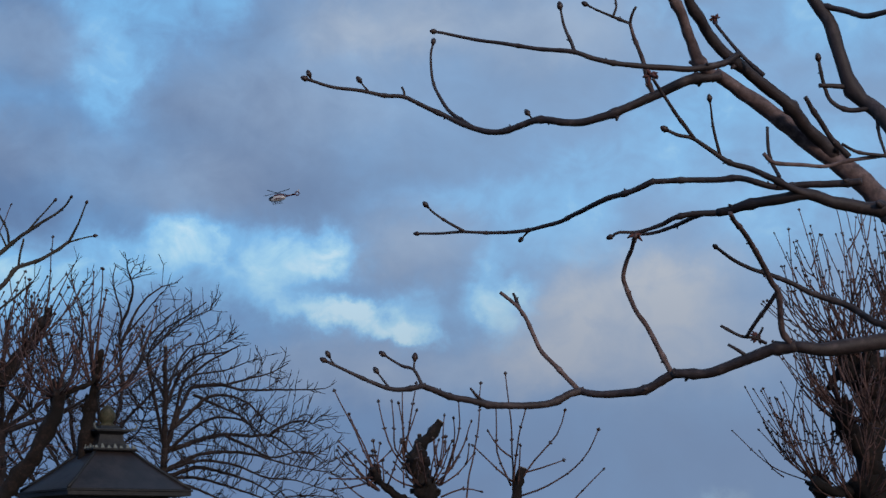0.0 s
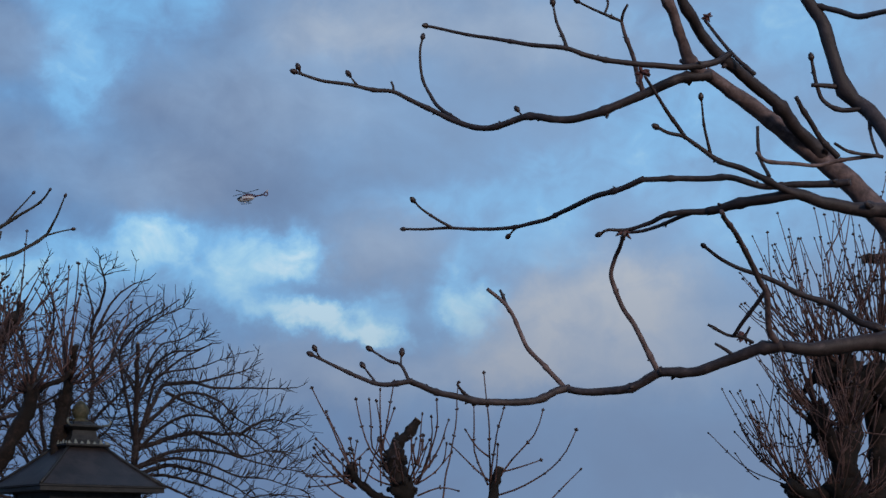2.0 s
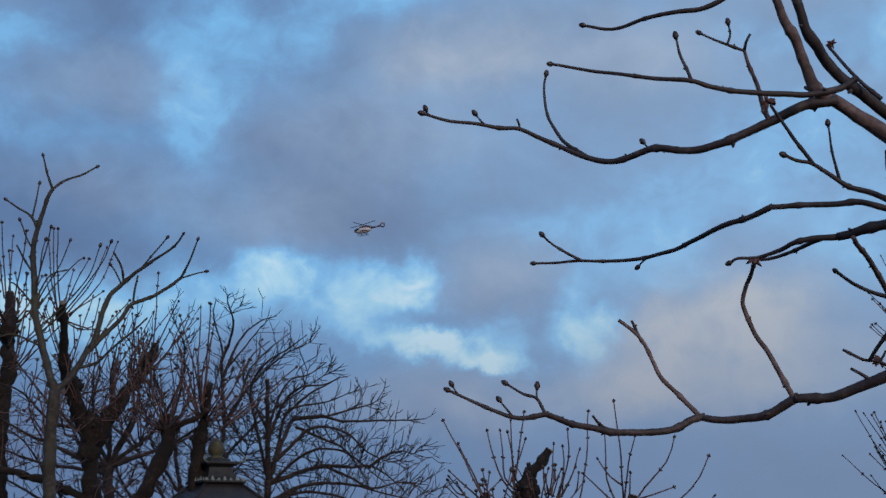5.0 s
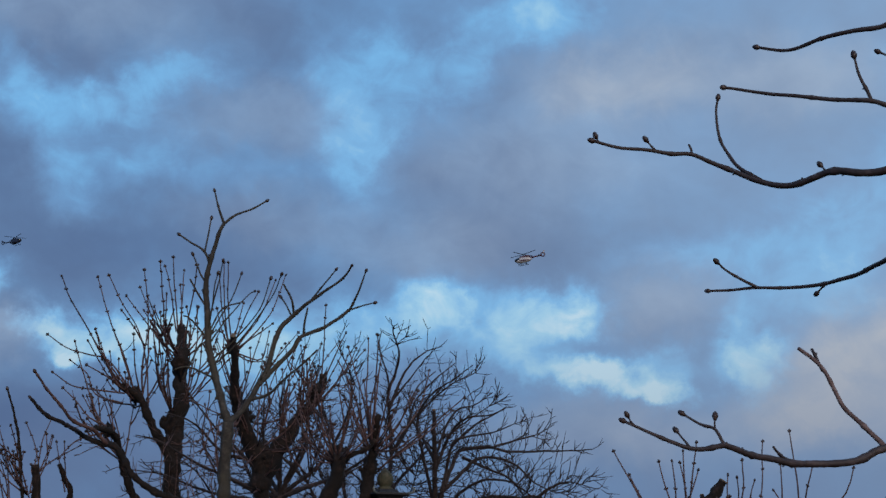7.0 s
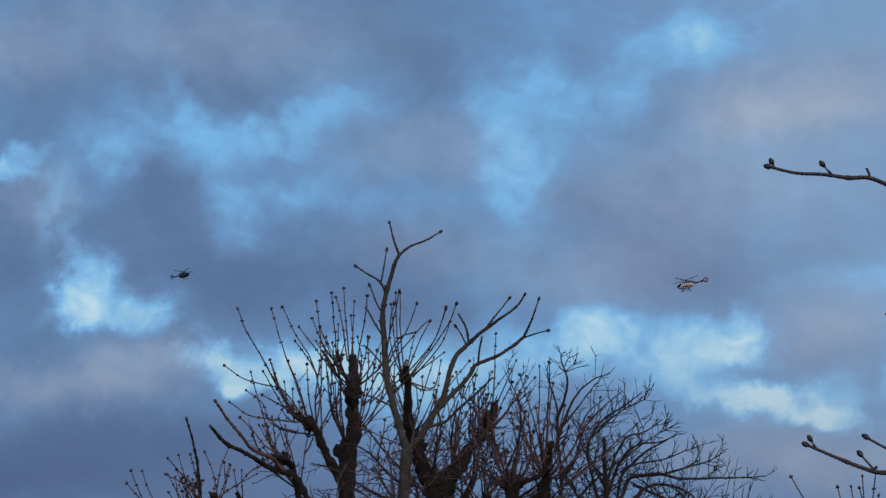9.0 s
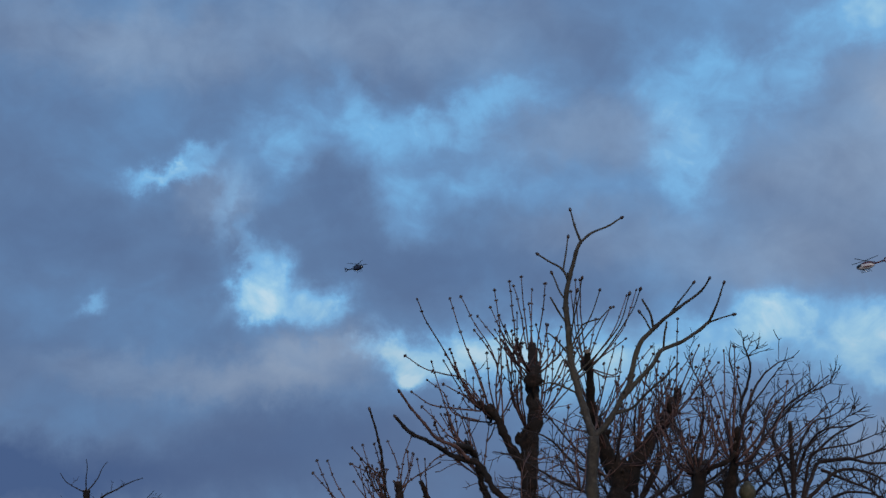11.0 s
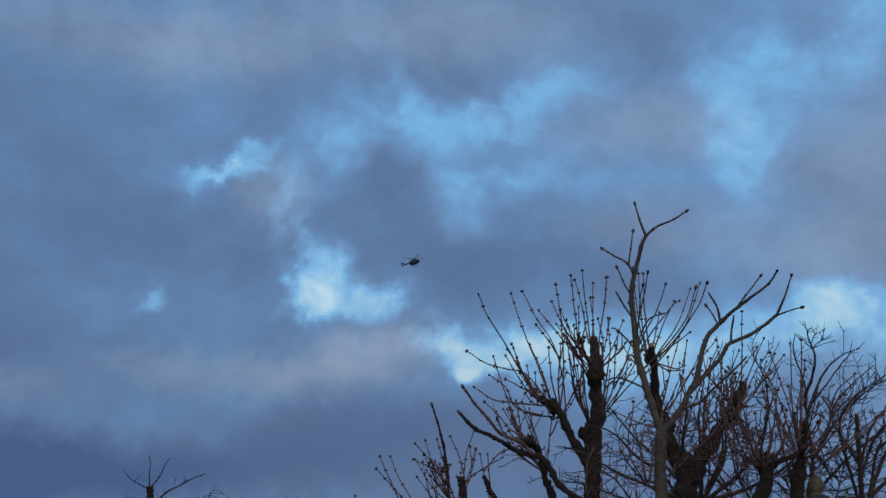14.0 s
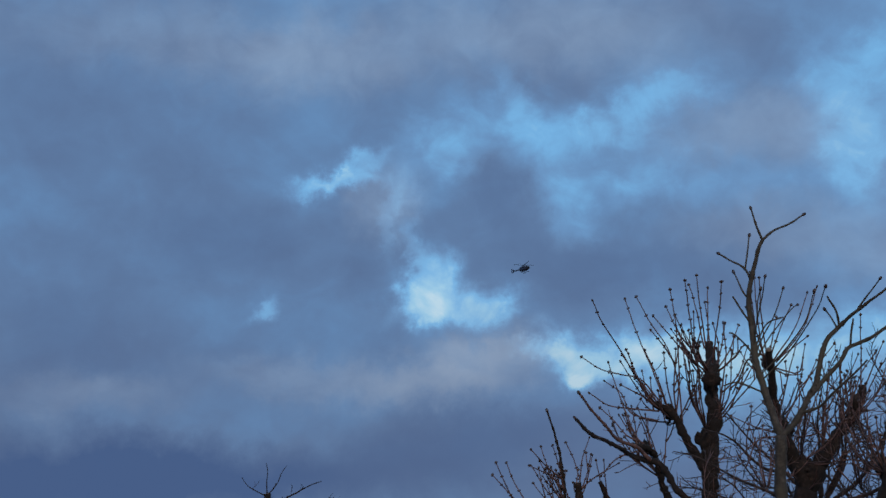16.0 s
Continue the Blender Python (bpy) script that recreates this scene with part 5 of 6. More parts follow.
burst(redpollard, (4.626, 10.046, 2.390), 0.08, 24, (-0.5, -0.3, 0.9), 0.6, (0.35, 0.9))
burst(redpollard, (4.443, 10.147, 2.012), 0.1, 26, (-0.5, -0.1, 0.9), 0.5, (0.35, 0.8))
burst(redpollard, (4.970, 9.820, 2.989), 0.14, 34, (0, -0.3, 1), 0.4, (0.5, 1.1))
burst(redpollard, (4.677, 10.051, 1.856), 0.14, 36, (-0.2, -0.5, 0.9), 0.5, (0.35, 0.85))
finish(redpollard)

# distant pollard with sawn stubs and budded shoots
farpollard = Tree("pollard_tree", (-4.981, 19.288, 0.0), "distant pollard with sawn stubs and budded shoots", "pollards", BARK_DARK, BARK_SHOOT, 1.3, 0.021, 7)
branch(farpollard, "trunk", [(-4.981, 19.288, -0.100), (-4.981, 19.288, 2.250), (-5.028, 19.230, 3.083), (-5.038, 19.208, 3.311), (-5.050, 19.194, 3.432)], 0.0713, 0.0475, cut=True)
branch(farpollard, "limb", [(-4.909, 19.294, 2.531), (-4.621, 19.265, 3.023), (-4.671, 19.165, 3.265), (-4.722, 19.070, 3.422)], 0.0428, 0.0262)
branch(farpollard, "limb", [(-5.153, 19.233, 2.531), (-5.172, 19.155, 2.952), (-5.190, 19.074, 3.303), (-5.206, 18.987, 3.653), (-5.255, 18.884, 4.003), (-5.325, 18.778, 4.294)], 0.0285, 0.0166, bud=True)
shoot(farpollard, [(-5.190, 19.074, 3.303), (-5.207, 18.853, 3.639), (-5.226, 18.641, 3.845)])
shoot(farpollard, [(-5.043, 19.230, 3.027), (-5.049, 19.402, 3.328), (-5.160, 19.535, 3.708), (-5.309, 19.661, 4.000)])
shoot(farpollard, [(-5.316, 19.142, 2.811), (-5.388, 19.256, 3.249), (-5.474, 19.368, 3.588), (-5.602, 19.461, 3.933)])
shoot(farpollard, [(-5.183, 19.047, 3.443), (-5.344, 18.811, 3.602), (-5.486, 18.573, 3.794)])
shoot(farpollard, [(-5.183, 19.045, 3.457), (-5.427, 18.978, 3.549), (-5.600, 18.927, 3.634)])
shoot(farpollard, [(-5.773, 19.030, 3.023), (-5.902, 18.868, 3.370), (-5.995, 18.715, 3.657)])
shoot(farpollard, [(-5.600, 19.080, 3.024), (-5.899, 19.178, 3.470), (-6.041, 19.334, 3.722)])
shoot(farpollard, [(-5.669, 19.061, 3.024), (-5.883, 18.882, 3.299), (-6.040, 18.722, 3.502)])
shoot(farpollard, [(-5.398, 19.165, 2.956), (-5.529, 19.300, 3.328), (-5.632, 19.441, 3.650)])
shoot(farpollard, [(-5.330, 19.138, 2.811), (-5.323, 18.966, 3.154), (-5.357, 18.785, 3.408)])
shoot(farpollard, [(-5.288, 19.172, 2.883), (-5.418, 19.093, 3.165), (-5.582, 19.001, 3.411)])
shoot(farpollard, [(-5.077, 19.421, 3.403), (-5.055, 19.481, 3.737), (-4.975, 19.553, 4.038)])
shoot(farpollard, [(-5.024, 19.212, 3.311), (-4.948, 19.293, 3.533), (-4.904, 19.359, 3.794)])
shoot(farpollard, [(-4.671, 19.225, 3.092), (-4.732, 19.171, 3.374), (-4.777, 19.113, 3.692)])
shoot(farpollard, [(-4.636, 19.233, 3.092), (-4.645, 19.052, 3.362), (-4.623, 18.870, 3.663)])
shoot(farpollard, [(-6.016, 18.977, 2.738), (-6.297, 19.018, 2.959), (-6.442, 19.098, 3.197)])
shoot(farpollard, [(-5.024, 19.212, 3.311), (-4.917, 19.321, 3.463), (-4.578, 19.474, 3.688)])
shoot(farpollard, [(-5.113, 19.212, 3.026), (-5.169, 19.080, 3.303), (-5.268, 18.946, 3.436)])
burst(farpollard, (-5.113, 19.212, 3.026), 0.1, 10, (-0.2, -0.2, 1), 0.5, (0.4, 0.8))
finish(farpollard)

# far bare tree with a cut trunk and thin twigs
distant = Tree("distant_tree", (-19.35, 40.56, 0.0), "far bare tree with a cut trunk and thin twigs", "trees", BARK_DARK, BARK_FAR, 1.2, 0.02, 6)
branch(distant, "trunk", [(-19.35, 40.56, -0.10), (-19.35, 40.56, 3.03), (-19.41, 40.45, 4.59), (-19.43, 40.40, 5.06), (-19.45, 40.36, 5.38)], 0.13, 0.105, cut=True)
branch(distant, "limb", [(-19.40, 40.45, 4.67), (-19.14, 40.62, 5.15), (-18.74, 40.86, 5.44), (-18.41, 41.07, 5.66), (-18.15, 41.26, 5.78)], 0.0346, 0.0103)
branch(distant, "limb", [(-19.43, 40.43, 4.75), (-19.95, 40.52, 4.92), (-20.51, 40.59, 4.97), (-20.89, 40.74, 5.08)], 0.0230, 0.0083)
branch(distant, "limb", [(-19.45, 40.37, 5.30), (-19.43, 40.26, 5.68), (-19.37, 40.17, 5.99), (-19.37, 40.07, 6.22)], 0.0202, 0.0083)
branch(distant, "limb", [(-19.43, 40.37, 5.34), (-19.25, 40.61, 5.71), (-19.21, 40.79, 6.02), (-19.15, 40.98, 6.23)], 0.0202, 0.0083)
branch(distant, "limb", [(-19.46, 40.36, 5.30), (-19.84, 40.41, 5.47), (-20.15, 40.49, 5.64), (-20.39, 40.59, 5.89)], 0.0202, 0.0083)
branch(distant, "limb", [(-19.32, 40.49, 4.75), (-18.86, 40.60, 4.99), (-18.40, 40.71, 5.04), (-17.93, 40.83, 4.99)], 0.0230, 0.0083)
branch(distant, "limb", [(-17.93, 40.87, 4.60), (-17.80, 40.71, 5.06), (-17.59, 40.59, 5.28), (-17.45, 40.46, 5.35)], 0.0173, 0.0062)
branch(distant, "limb", [(-17.07, 41.50, 4.31), (-16.88, 41.40, 4.86), (-16.98, 41.21, 5.12)], 0.0173, 0.0062)
branch(distant, "limb", [(-15.80, 41.99, 4.33), (-15.88, 42.06, 4.89), (-15.97, 42.15, 5.17)], 0.0173, 0.0062)
branch(distant, "limb", [(-15.50, 42.10, 4.33), (-15.48, 41.85, 4.87), (-15.47, 41.61, 5.12)], 0.0173, 0.0062)
fill_crown(distant, [((-19.2, 40.5, 4.9), (1.35, 0.8, 0.95)), ((-17.6, 41.0, 4.6), (0.8, 0.6, 0.6)), ((-15.6, 41.9, 4.6), (0.6, 0.5, 0.5))], 260, 0.0065, 0.12, 1.0, 0.16, 4.2)
finish(distant)

# bare tree with arching limbs and dense fine twigs
fantree = Tree("bare_tree", (-0.082, 18.005, 0.0), "bare tree with arching limbs and dense fine twigs", "trees", BARK_FAR, BARK_FAR, 0.8, 0.01, 6)
branch(fantree, "trunk", [(-0.082, 18.005, -0.100), (-0.082, 18.005, 1.147), (-0.104, 18.000, 2.197), (-0.100, 17.987, 2.526), (-0.094, 17.972, 2.780)], 0.0494, 0.0370)
branch(fantree, "limb", [(-0.094, 17.974, 2.748), (-0.102, 17.692, 3.204), (-0.109, 17.374, 3.847)], 0.0346, 0.0222, cut=True)
branch(fantree, "limb", [(-0.093, 17.976, 2.716), (0.012, 18.042, 3.075), (0.133, 18.108, 3.361), (0.227, 18.186, 3.488), (0.554, 18.271, 3.513), (0.851, 18.344, 3.604), (1.119, 18.415, 3.682), (1.323, 18.480, 3.806)], 0.0321, 0.0055)
branch(fantree, "limb", [(0.240, 18.187, 3.481), (0.517, 18.096, 3.501), (0.776, 18.009, 3.435), (1.096, 17.910, 3.428), (1.479, 17.801, 3.421), (1.698, 17.697, 3.425)], 0.0222, 0.0055)
branch(fantree, "limb", [(-0.049, 18.021, 2.944), (0.138, 18.010, 3.125), (0.358, 17.992, 3.332), (0.582, 17.987, 3.366), (0.843, 17.991, 3.271), (1.041, 18.001, 3.078), (1.303, 17.998, 2.949)], 0.0272, 0.0055)
branch(fantree, "limb", [(-0.043, 17.990, 2.736), (0.273, 18.134, 2.856), (0.533, 18.275, 2.933), (0.865, 18.416, 2.931), (1.103, 18.554, 2.956), (1.348, 18.699, 2.833), (1.598, 18.846, 2.606)], 0.0321, 0.0055)
branch(fantree, "limb", [(-0.068, 17.988, 2.513), (0.276, 17.973, 2.679), (0.594, 17.959, 2.717), (0.915, 17.944, 2.685), (1.238, 17.927, 2.588), (1.593, 17.899, 2.510)], 0.0296, 0.0055)
branch(fantree, "limb", [(-0.085, 17.991, 2.431), (0.280, 18.062, 2.543), (0.603, 18.135, 2.483), (0.931, 18.204, 2.376), (1.263, 18.270, 2.184)], 0.0296, 0.0055)
branch(fantree, "limb", [(-0.094, 17.974, 2.748), (0.011, 17.870, 3.144), (0.080, 17.767, 3.436), (0.191, 17.678, 3.556), (0.568, 17.592, 3.615), (0.817, 17.498, 3.703)], 0.0247, 0.0055)
branch(fantree, "limb", [(-0.103, 17.993, 2.399), (0.158, 17.973, 2.335), (0.477, 17.950, 2.206), (0.798, 17.922, 2.015)], 0.0247, 0.0055)
branch(fantree, "limb", [(-0.107, 17.972, 2.780), (-0.245, 17.706, 3.395), (-0.299, 17.453, 3.747), (-0.129, 17.211, 4.002), (0.114, 16.983, 4.130), (0.323, 16.751, 4.253)], 0.0222, 0.0055)
branch(fantree, "limb", [(-0.112, 17.787, 3.053), (-0.059, 17.761, 3.466), (0.121, 17.730, 3.851), (0.373, 17.728, 3.952), (0.562, 17.719, 4.084)], 0.0222, 0.0055)
branch(fantree, "limb", [(0.098, 17.736, 3.491), (0.377, 17.677, 3.719), (0.565, 17.630, 3.812), (0.721, 17.581, 3.905)], 0.0198, 0.0055)
branch(fantree, "limb", [(1.103, 18.555, 2.943), (1.263, 18.446, 3.049), (1.455, 18.336, 3.108), (1.614, 18.234, 3.067)], 0.0222, 0.0055)
branch(fantree, "limb", [(-0.061, 17.991, 2.717), (0.206, 17.819, 2.962), (0.454, 17.650, 3.077), (0.765, 17.488, 3.034), (1.012, 17.336, 2.835), (1.192, 17.180, 2.670)], 0.0222, 0.0055)
branch(fantree, "limb", [(-0.037, 17.986, 2.526), (0.341, 17.905, 2.617), (0.721, 17.825, 2.550), (1.038, 17.743, 2.419), (1.351, 17.650, 2.384), (1.599, 17.558, 2.304)], 0.0222, 0.0055)
branch(fantree, "limb", [(-0.102, 17.692, 3.204), (0.065, 17.533, 3.571), (0.248, 17.389, 3.746), (0.495, 17.260, 3.765), (0.677, 17.125, 3.813)], 0.0222, 0.0055)
branch(fantree, "limb", [(-0.078, 17.989, 2.399), (0.218, 17.907, 2.427), (0.599, 17.824, 2.328), (0.978, 17.733, 2.198), (1.290, 17.638, 2.069)], 0.0222, 0.0055)
branch(fantree, "limb", [(0.229, 18.152, 3.379), (0.527, 18.345, 3.268), (0.799, 18.534, 3.153), (1.012, 18.731, 2.901), (1.160, 18.926, 2.643)], 0.0198, 0.0055)
branch(fantree, "limb", [(0.599, 18.300, 2.922), (0.871, 18.537, 2.820), (1.151, 18.770, 2.702), (1.504, 18.982, 2.783), (1.867, 19.193, 2.763)], 0.0198, 0.0055)
branch(fantree, "limb", [(-0.117, 17.639, 3.326), (-0.288, 17.849, 3.667), (-0.397, 18.062, 3.952), (-0.295, 18.276, 4.249), (-0.094, 18.501, 4.455)], 0.0198, 0.0055)
fill_crown(fantree, [((0.35, 18.0, 2.55), (1.68, 1.2, 1.50)), ((0.80, 18.1, 2.5), (1.25, 1.0, 1.1))], 3400)
fill_crown(fantree, [((0.45, 18.0, 2.6), (1.5, 1.1, 1.35))], 800, 0.0045, salt=31)
finish(fantree)

# tall bare tree with a wide crown of fine twigs
fantree2 = Tree("bare_tree", (-1.115, 18.961, 0.0), "tall bare tree with a wide crown of fine twigs", "trees", BARK_FAR, BARK_FAR, 0.8, 0.01, 6)
branch(fantree2, "trunk", [(-1.115, 18.961, -0.100), (-1.115, 18.961, 1.070), (-1.089, 18.963, 2.112), (-1.038, 18.952, 2.508)], 0.0614, 0.0473)
branch(fantree2, "limb", [(-1.037, 18.953, 2.475), (-0.796, 19.101, 2.919), (-0.653, 19.222, 3.476), (-0.699, 19.299, 4.180), (-0.693, 19.418, 4.479), (-0.814, 19.504, 4.919), (-0.793, 19.625, 5.157)], 0.0378, 0.0055)
branch(fantree2, "limb", [(-0.682, 19.282, 4.108), (-0.485, 19.295, 4.570), (-0.251, 19.333, 4.816), (-0.011, 19.391, 4.916)], 0.0236, 0.0055)
branch(fantree2, "limb", [(-0.649, 19.242, 3.547), (-0.470, 19.515, 3.858), (-0.370, 19.770, 4.248), (-0.114, 20.029, 4.580), (0.168, 20.291, 4.849)], 0.0236, 0.0055)
branch(fantree2, "limb", [(-0.699, 19.359, 4.329), (-0.549, 19.036, 4.704), (-0.614, 18.710, 4.995), (-0.558, 18.433, 5.027)], 0.0213, 0.0055)
branch(fantree2, "limb", [(-1.066, 18.956, 2.375), (-1.192, 19.072, 2.916), (-1.287, 19.174, 3.466), (-1.482, 19.251, 4.023), (-1.611, 19.317, 4.589)], 0.0331, 0.0055)
branch(fantree2, "limb", [(-1.304, 19.192, 3.536), (-1.177, 19.217, 4.023), (-1.161, 19.222, 4.512), (-1.310, 19.226, 4.861)], 0.0236, 0.0055)
branch(fantree2, "limb", [(-1.482, 19.251, 4.023), (-1.727, 19.188, 4.427), (-1.934, 19.140, 4.694)], 0.0236, 0.0055)
branch(fantree2, "limb", [(-1.094, 18.959, 2.243), (-1.454, 19.113, 2.783), (-1.753, 19.251, 3.333), (-1.990, 19.376, 3.894)], 0.0284, 0.0055)
branch(fantree2, "limb", [(-1.068, 18.953, 2.442), (-0.908, 19.187, 3.129), (-1.009, 19.389, 3.768), (-1.077, 19.569, 4.424)], 0.0284, 0.0055)
branch(fantree2, "limb", [(-1.089, 18.963, 2.112), (-1.642, 19.172, 2.451), (-2.075, 19.370, 2.865), (-2.453, 19.552, 3.355)], 0.0284, 0.0055)
branch(fantree2, "limb", [(-1.157, 19.003, 2.113), (-1.729, 18.824, 2.240), (-2.224, 18.634, 2.427), (-2.652, 18.427, 2.801)], 0.0284, 0.0055)
branch(fantree2, "limb", [(-1.676, 19.201, 3.193), (-2.003, 19.041, 3.514), (-2.322, 18.870, 3.829), (-2.507, 18.716, 4.075)], 0.0236, 0.0055)
branch(fantree2, "limb", [(-2.286, 18.626, 2.427), (-2.737, 18.662, 2.557), (-3.115, 18.710, 2.495)], 0.0213, 0.0055)
branch(fantree2, "limb", [(-2.162, 18.666, 2.364), (-2.442, 18.090, 2.092), (-2.763, 17.491, 2.077)], 0.0213, 0.0055)
branch(fantree2, "limb", [(-1.037, 18.953, 2.475), (-1.401, 19.144, 3.055), (-1.604, 19.336, 3.548), (-1.576, 19.526, 4.127)], 0.0236, 0.0055)
branch(fantree2, "limb", [(-1.856, 18.764, 2.368), (-2.136, 18.772, 2.891), (-2.416, 18.762, 3.416), (-2.381, 18.777, 3.951)], 0.0236, 0.0055)
branch(fantree2, "limb", [(-2.347, 18.638, 2.363), (-2.669, 18.518, 2.871), (-2.920, 18.402, 3.247), (-3.159, 18.297, 3.428)], 0.0236, 0.0055)
branch(fantree2, "limb", [(-2.673, 18.654, 2.557), (-3.138, 18.730, 2.819), (-3.597, 18.803, 2.952)], 0.0213, 0.0055)
branch(fantree2, "limb", [(-2.195, 18.484, 2.229), (-2.830, 18.942, 2.311), (-3.552, 19.361, 2.526)], 0.0213, 0.0055)
branch(fantree2, "limb", [(-1.642, 19.172, 2.451), (-1.948, 19.353, 3.000), (-1.927, 19.552, 3.567), (-2.108, 19.703, 4.214)], 0.0213, 0.0055)
branch(fantree2, "limb", [(-1.388, 19.118, 2.783), (-1.670, 19.199, 3.058), (-1.804, 19.330, 2.795), (-2.006, 19.445, 2.599)], 0.0213, 0.0055)
branch(fantree2, "limb", [(-0.970, 18.959, 2.442), (-0.772, 18.718, 2.760), (-0.444, 18.485, 2.944), (-0.304, 18.230, 3.251)], 0.0213, 0.0055)
branch(fantree2, "limb", [(-2.578, 17.796, 2.085), (-3.111, 18.085, 2.217), (-3.656, 18.355, 2.415), (-4.033, 18.653, 2.555)], 0.0213, 0.0055)
branch(fantree2, "limb", [(-3.104, 18.089, 2.094), (-3.391, 17.877, 2.578), (-3.494, 17.694, 2.933)], 0.0213, 0.0055)
branch(fantree2, "limb", [(-0.655, 19.240, 3.560), (-0.330, 19.150, 4.000), (0.060, 19.050, 4.350), (0.420, 18.960, 4.520)], 0.0213, 0.0055)
branch(fantree2, "limb", [(-0.790, 19.110, 2.930), (-0.280, 19.000, 3.480), (0.180, 18.920, 3.830), (0.560, 18.880, 4.080)], 0.0236, 0.0055)
branch(fantree2, "limb", [(-0.690, 19.300, 4.150), (-0.420, 19.250, 4.480), (-0.200, 19.200, 4.760)], 0.0180, 0.0055)
fill_crown(fantree2, [((-0.75, 18.95, 3.05), (1.9, 1.3, 2.1)), ((-1.9, 18.9, 2.9), (1.3, 1.1, 1.5))], 3800)
fill_crown(fantree2, [((-0.35, 18.9, 3.4), (1.35, 1.2, 1.55)), ((0.0, 18.8, 3.5), (0.85, 1.0, 1.2)), ((-0.5, 18.9, 4.0), (1.4, 1.0, 1.0))], 2000, 0.0045, salt=31)
finish(fantree2)

# low bare tree with a tangle of dark twigs
fantree3 = Tree("bare_tree", (-1.818, 17.267, 0.0), "low bare tree with a tangle of dark twigs", "trees", BARK_FAR, BARK_FAR, 0.8, 0.01, 6)
branch(fantree3, "trunk", [(-1.818, 17.267, -0.100), (-1.818, 17.267, 1.517), (-1.817, 17.240, 2.550), (-1.827, 17.214, 2.921)], 0.0762, 0.0582)
branch(fantree3, "limb", [(-1.828, 17.218, 2.859), (-2.189, 17.141, 3.292), (-2.501, 17.067, 3.602), (-2.750, 16.991, 3.913), (-2.875, 16.945, 4.099)], 0.0269, 0.0055)
branch(fantree3, "limb", [(-1.828, 17.218, 2.859), (-2.454, 17.227, 3.114), (-2.847, 17.256, 3.309), (-3.180, 17.284, 3.506), (-3.452, 17.331, 3.578)], 0.0269, 0.0055)
branch(fantree3, "limb", [(-1.815, 17.217, 2.890), (-2.098, 17.455, 3.386), (-2.260, 17.694, 3.870), (-2.426, 17.927, 4.304)], 0.0269, 0.0055)
branch(fantree3, "limb", [(-1.815, 17.217, 2.890), (-1.776, 16.826, 3.319), (-1.736, 16.421, 3.762), (-1.636, 16.028, 4.069)], 0.0269, 0.0055)
branch(fantree3, "limb", [(-1.815, 17.217, 2.890), (-1.545, 17.037, 3.339), (-1.464, 16.830, 3.751), (-1.258, 16.613, 4.216)], 0.0269, 0.0055)
branch(fantree3, "limb", [(-1.815, 17.217, 2.890), (-1.352, 16.971, 3.207), (-1.082, 16.686, 3.605), (-0.938, 16.382, 3.992)], 0.0269, 0.0055)
branch(fantree3, "limb", [(-1.815, 17.220, 2.859), (-1.161, 16.891, 3.075), (-0.772, 16.527, 3.280), (-0.514, 16.135, 3.592)], 0.0269, 0.0055)
branch(fantree3, "limb", [(-2.189, 17.141, 3.292), (-2.422, 16.977, 3.340), (-2.713, 16.773, 3.632), (-2.998, 16.584, 3.736)], 0.0224, 0.0055)
branch(fantree3, "limb", [(-1.828, 17.223, 2.797), (-2.613, 17.451, 2.944), (-3.176, 17.681, 3.158), (-3.625, 17.929, 3.249)], 0.0224, 0.0055)
branch(fantree3, "limb", [(-1.802, 17.088, 3.035), (-1.964, 16.831, 3.445), (-1.877, 16.590, 3.848), (-1.913, 16.345, 4.122)], 0.0224, 0.0055)
branch(fantree3, "limb", [(-1.746, 17.157, 3.040), (-1.527, 16.825, 3.440), (-1.556, 16.462, 3.827), (-1.465, 16.128, 4.022)], 0.0224, 0.0055)
branch(fantree3, "limb", [(-1.828, 17.223, 2.797), (-2.361, 17.497, 3.073), (-2.666, 17.786, 3.360), (-2.848, 18.087, 3.658)], 0.0224, 0.0055)
branch(fantree3, "limb", [(-1.748, 17.178, 2.917), (-1.307, 17.200, 3.041), (-0.992, 17.203, 3.164), (-0.801, 17.195, 3.286)], 0.0224, 0.0055)
fill_crown(fantree3, [((-2.0, 17.2, 2.9), (1.7, 1.0, 1.15))], 1300)
finish(fantree3)



# ---- kiosk ----
def square_ring(mesh, m, levels):
    """A square body from (half width, height) pairs."""
    mesh.turned([(h * math.sqrt(2), z) for h, z in levels], m, 4)


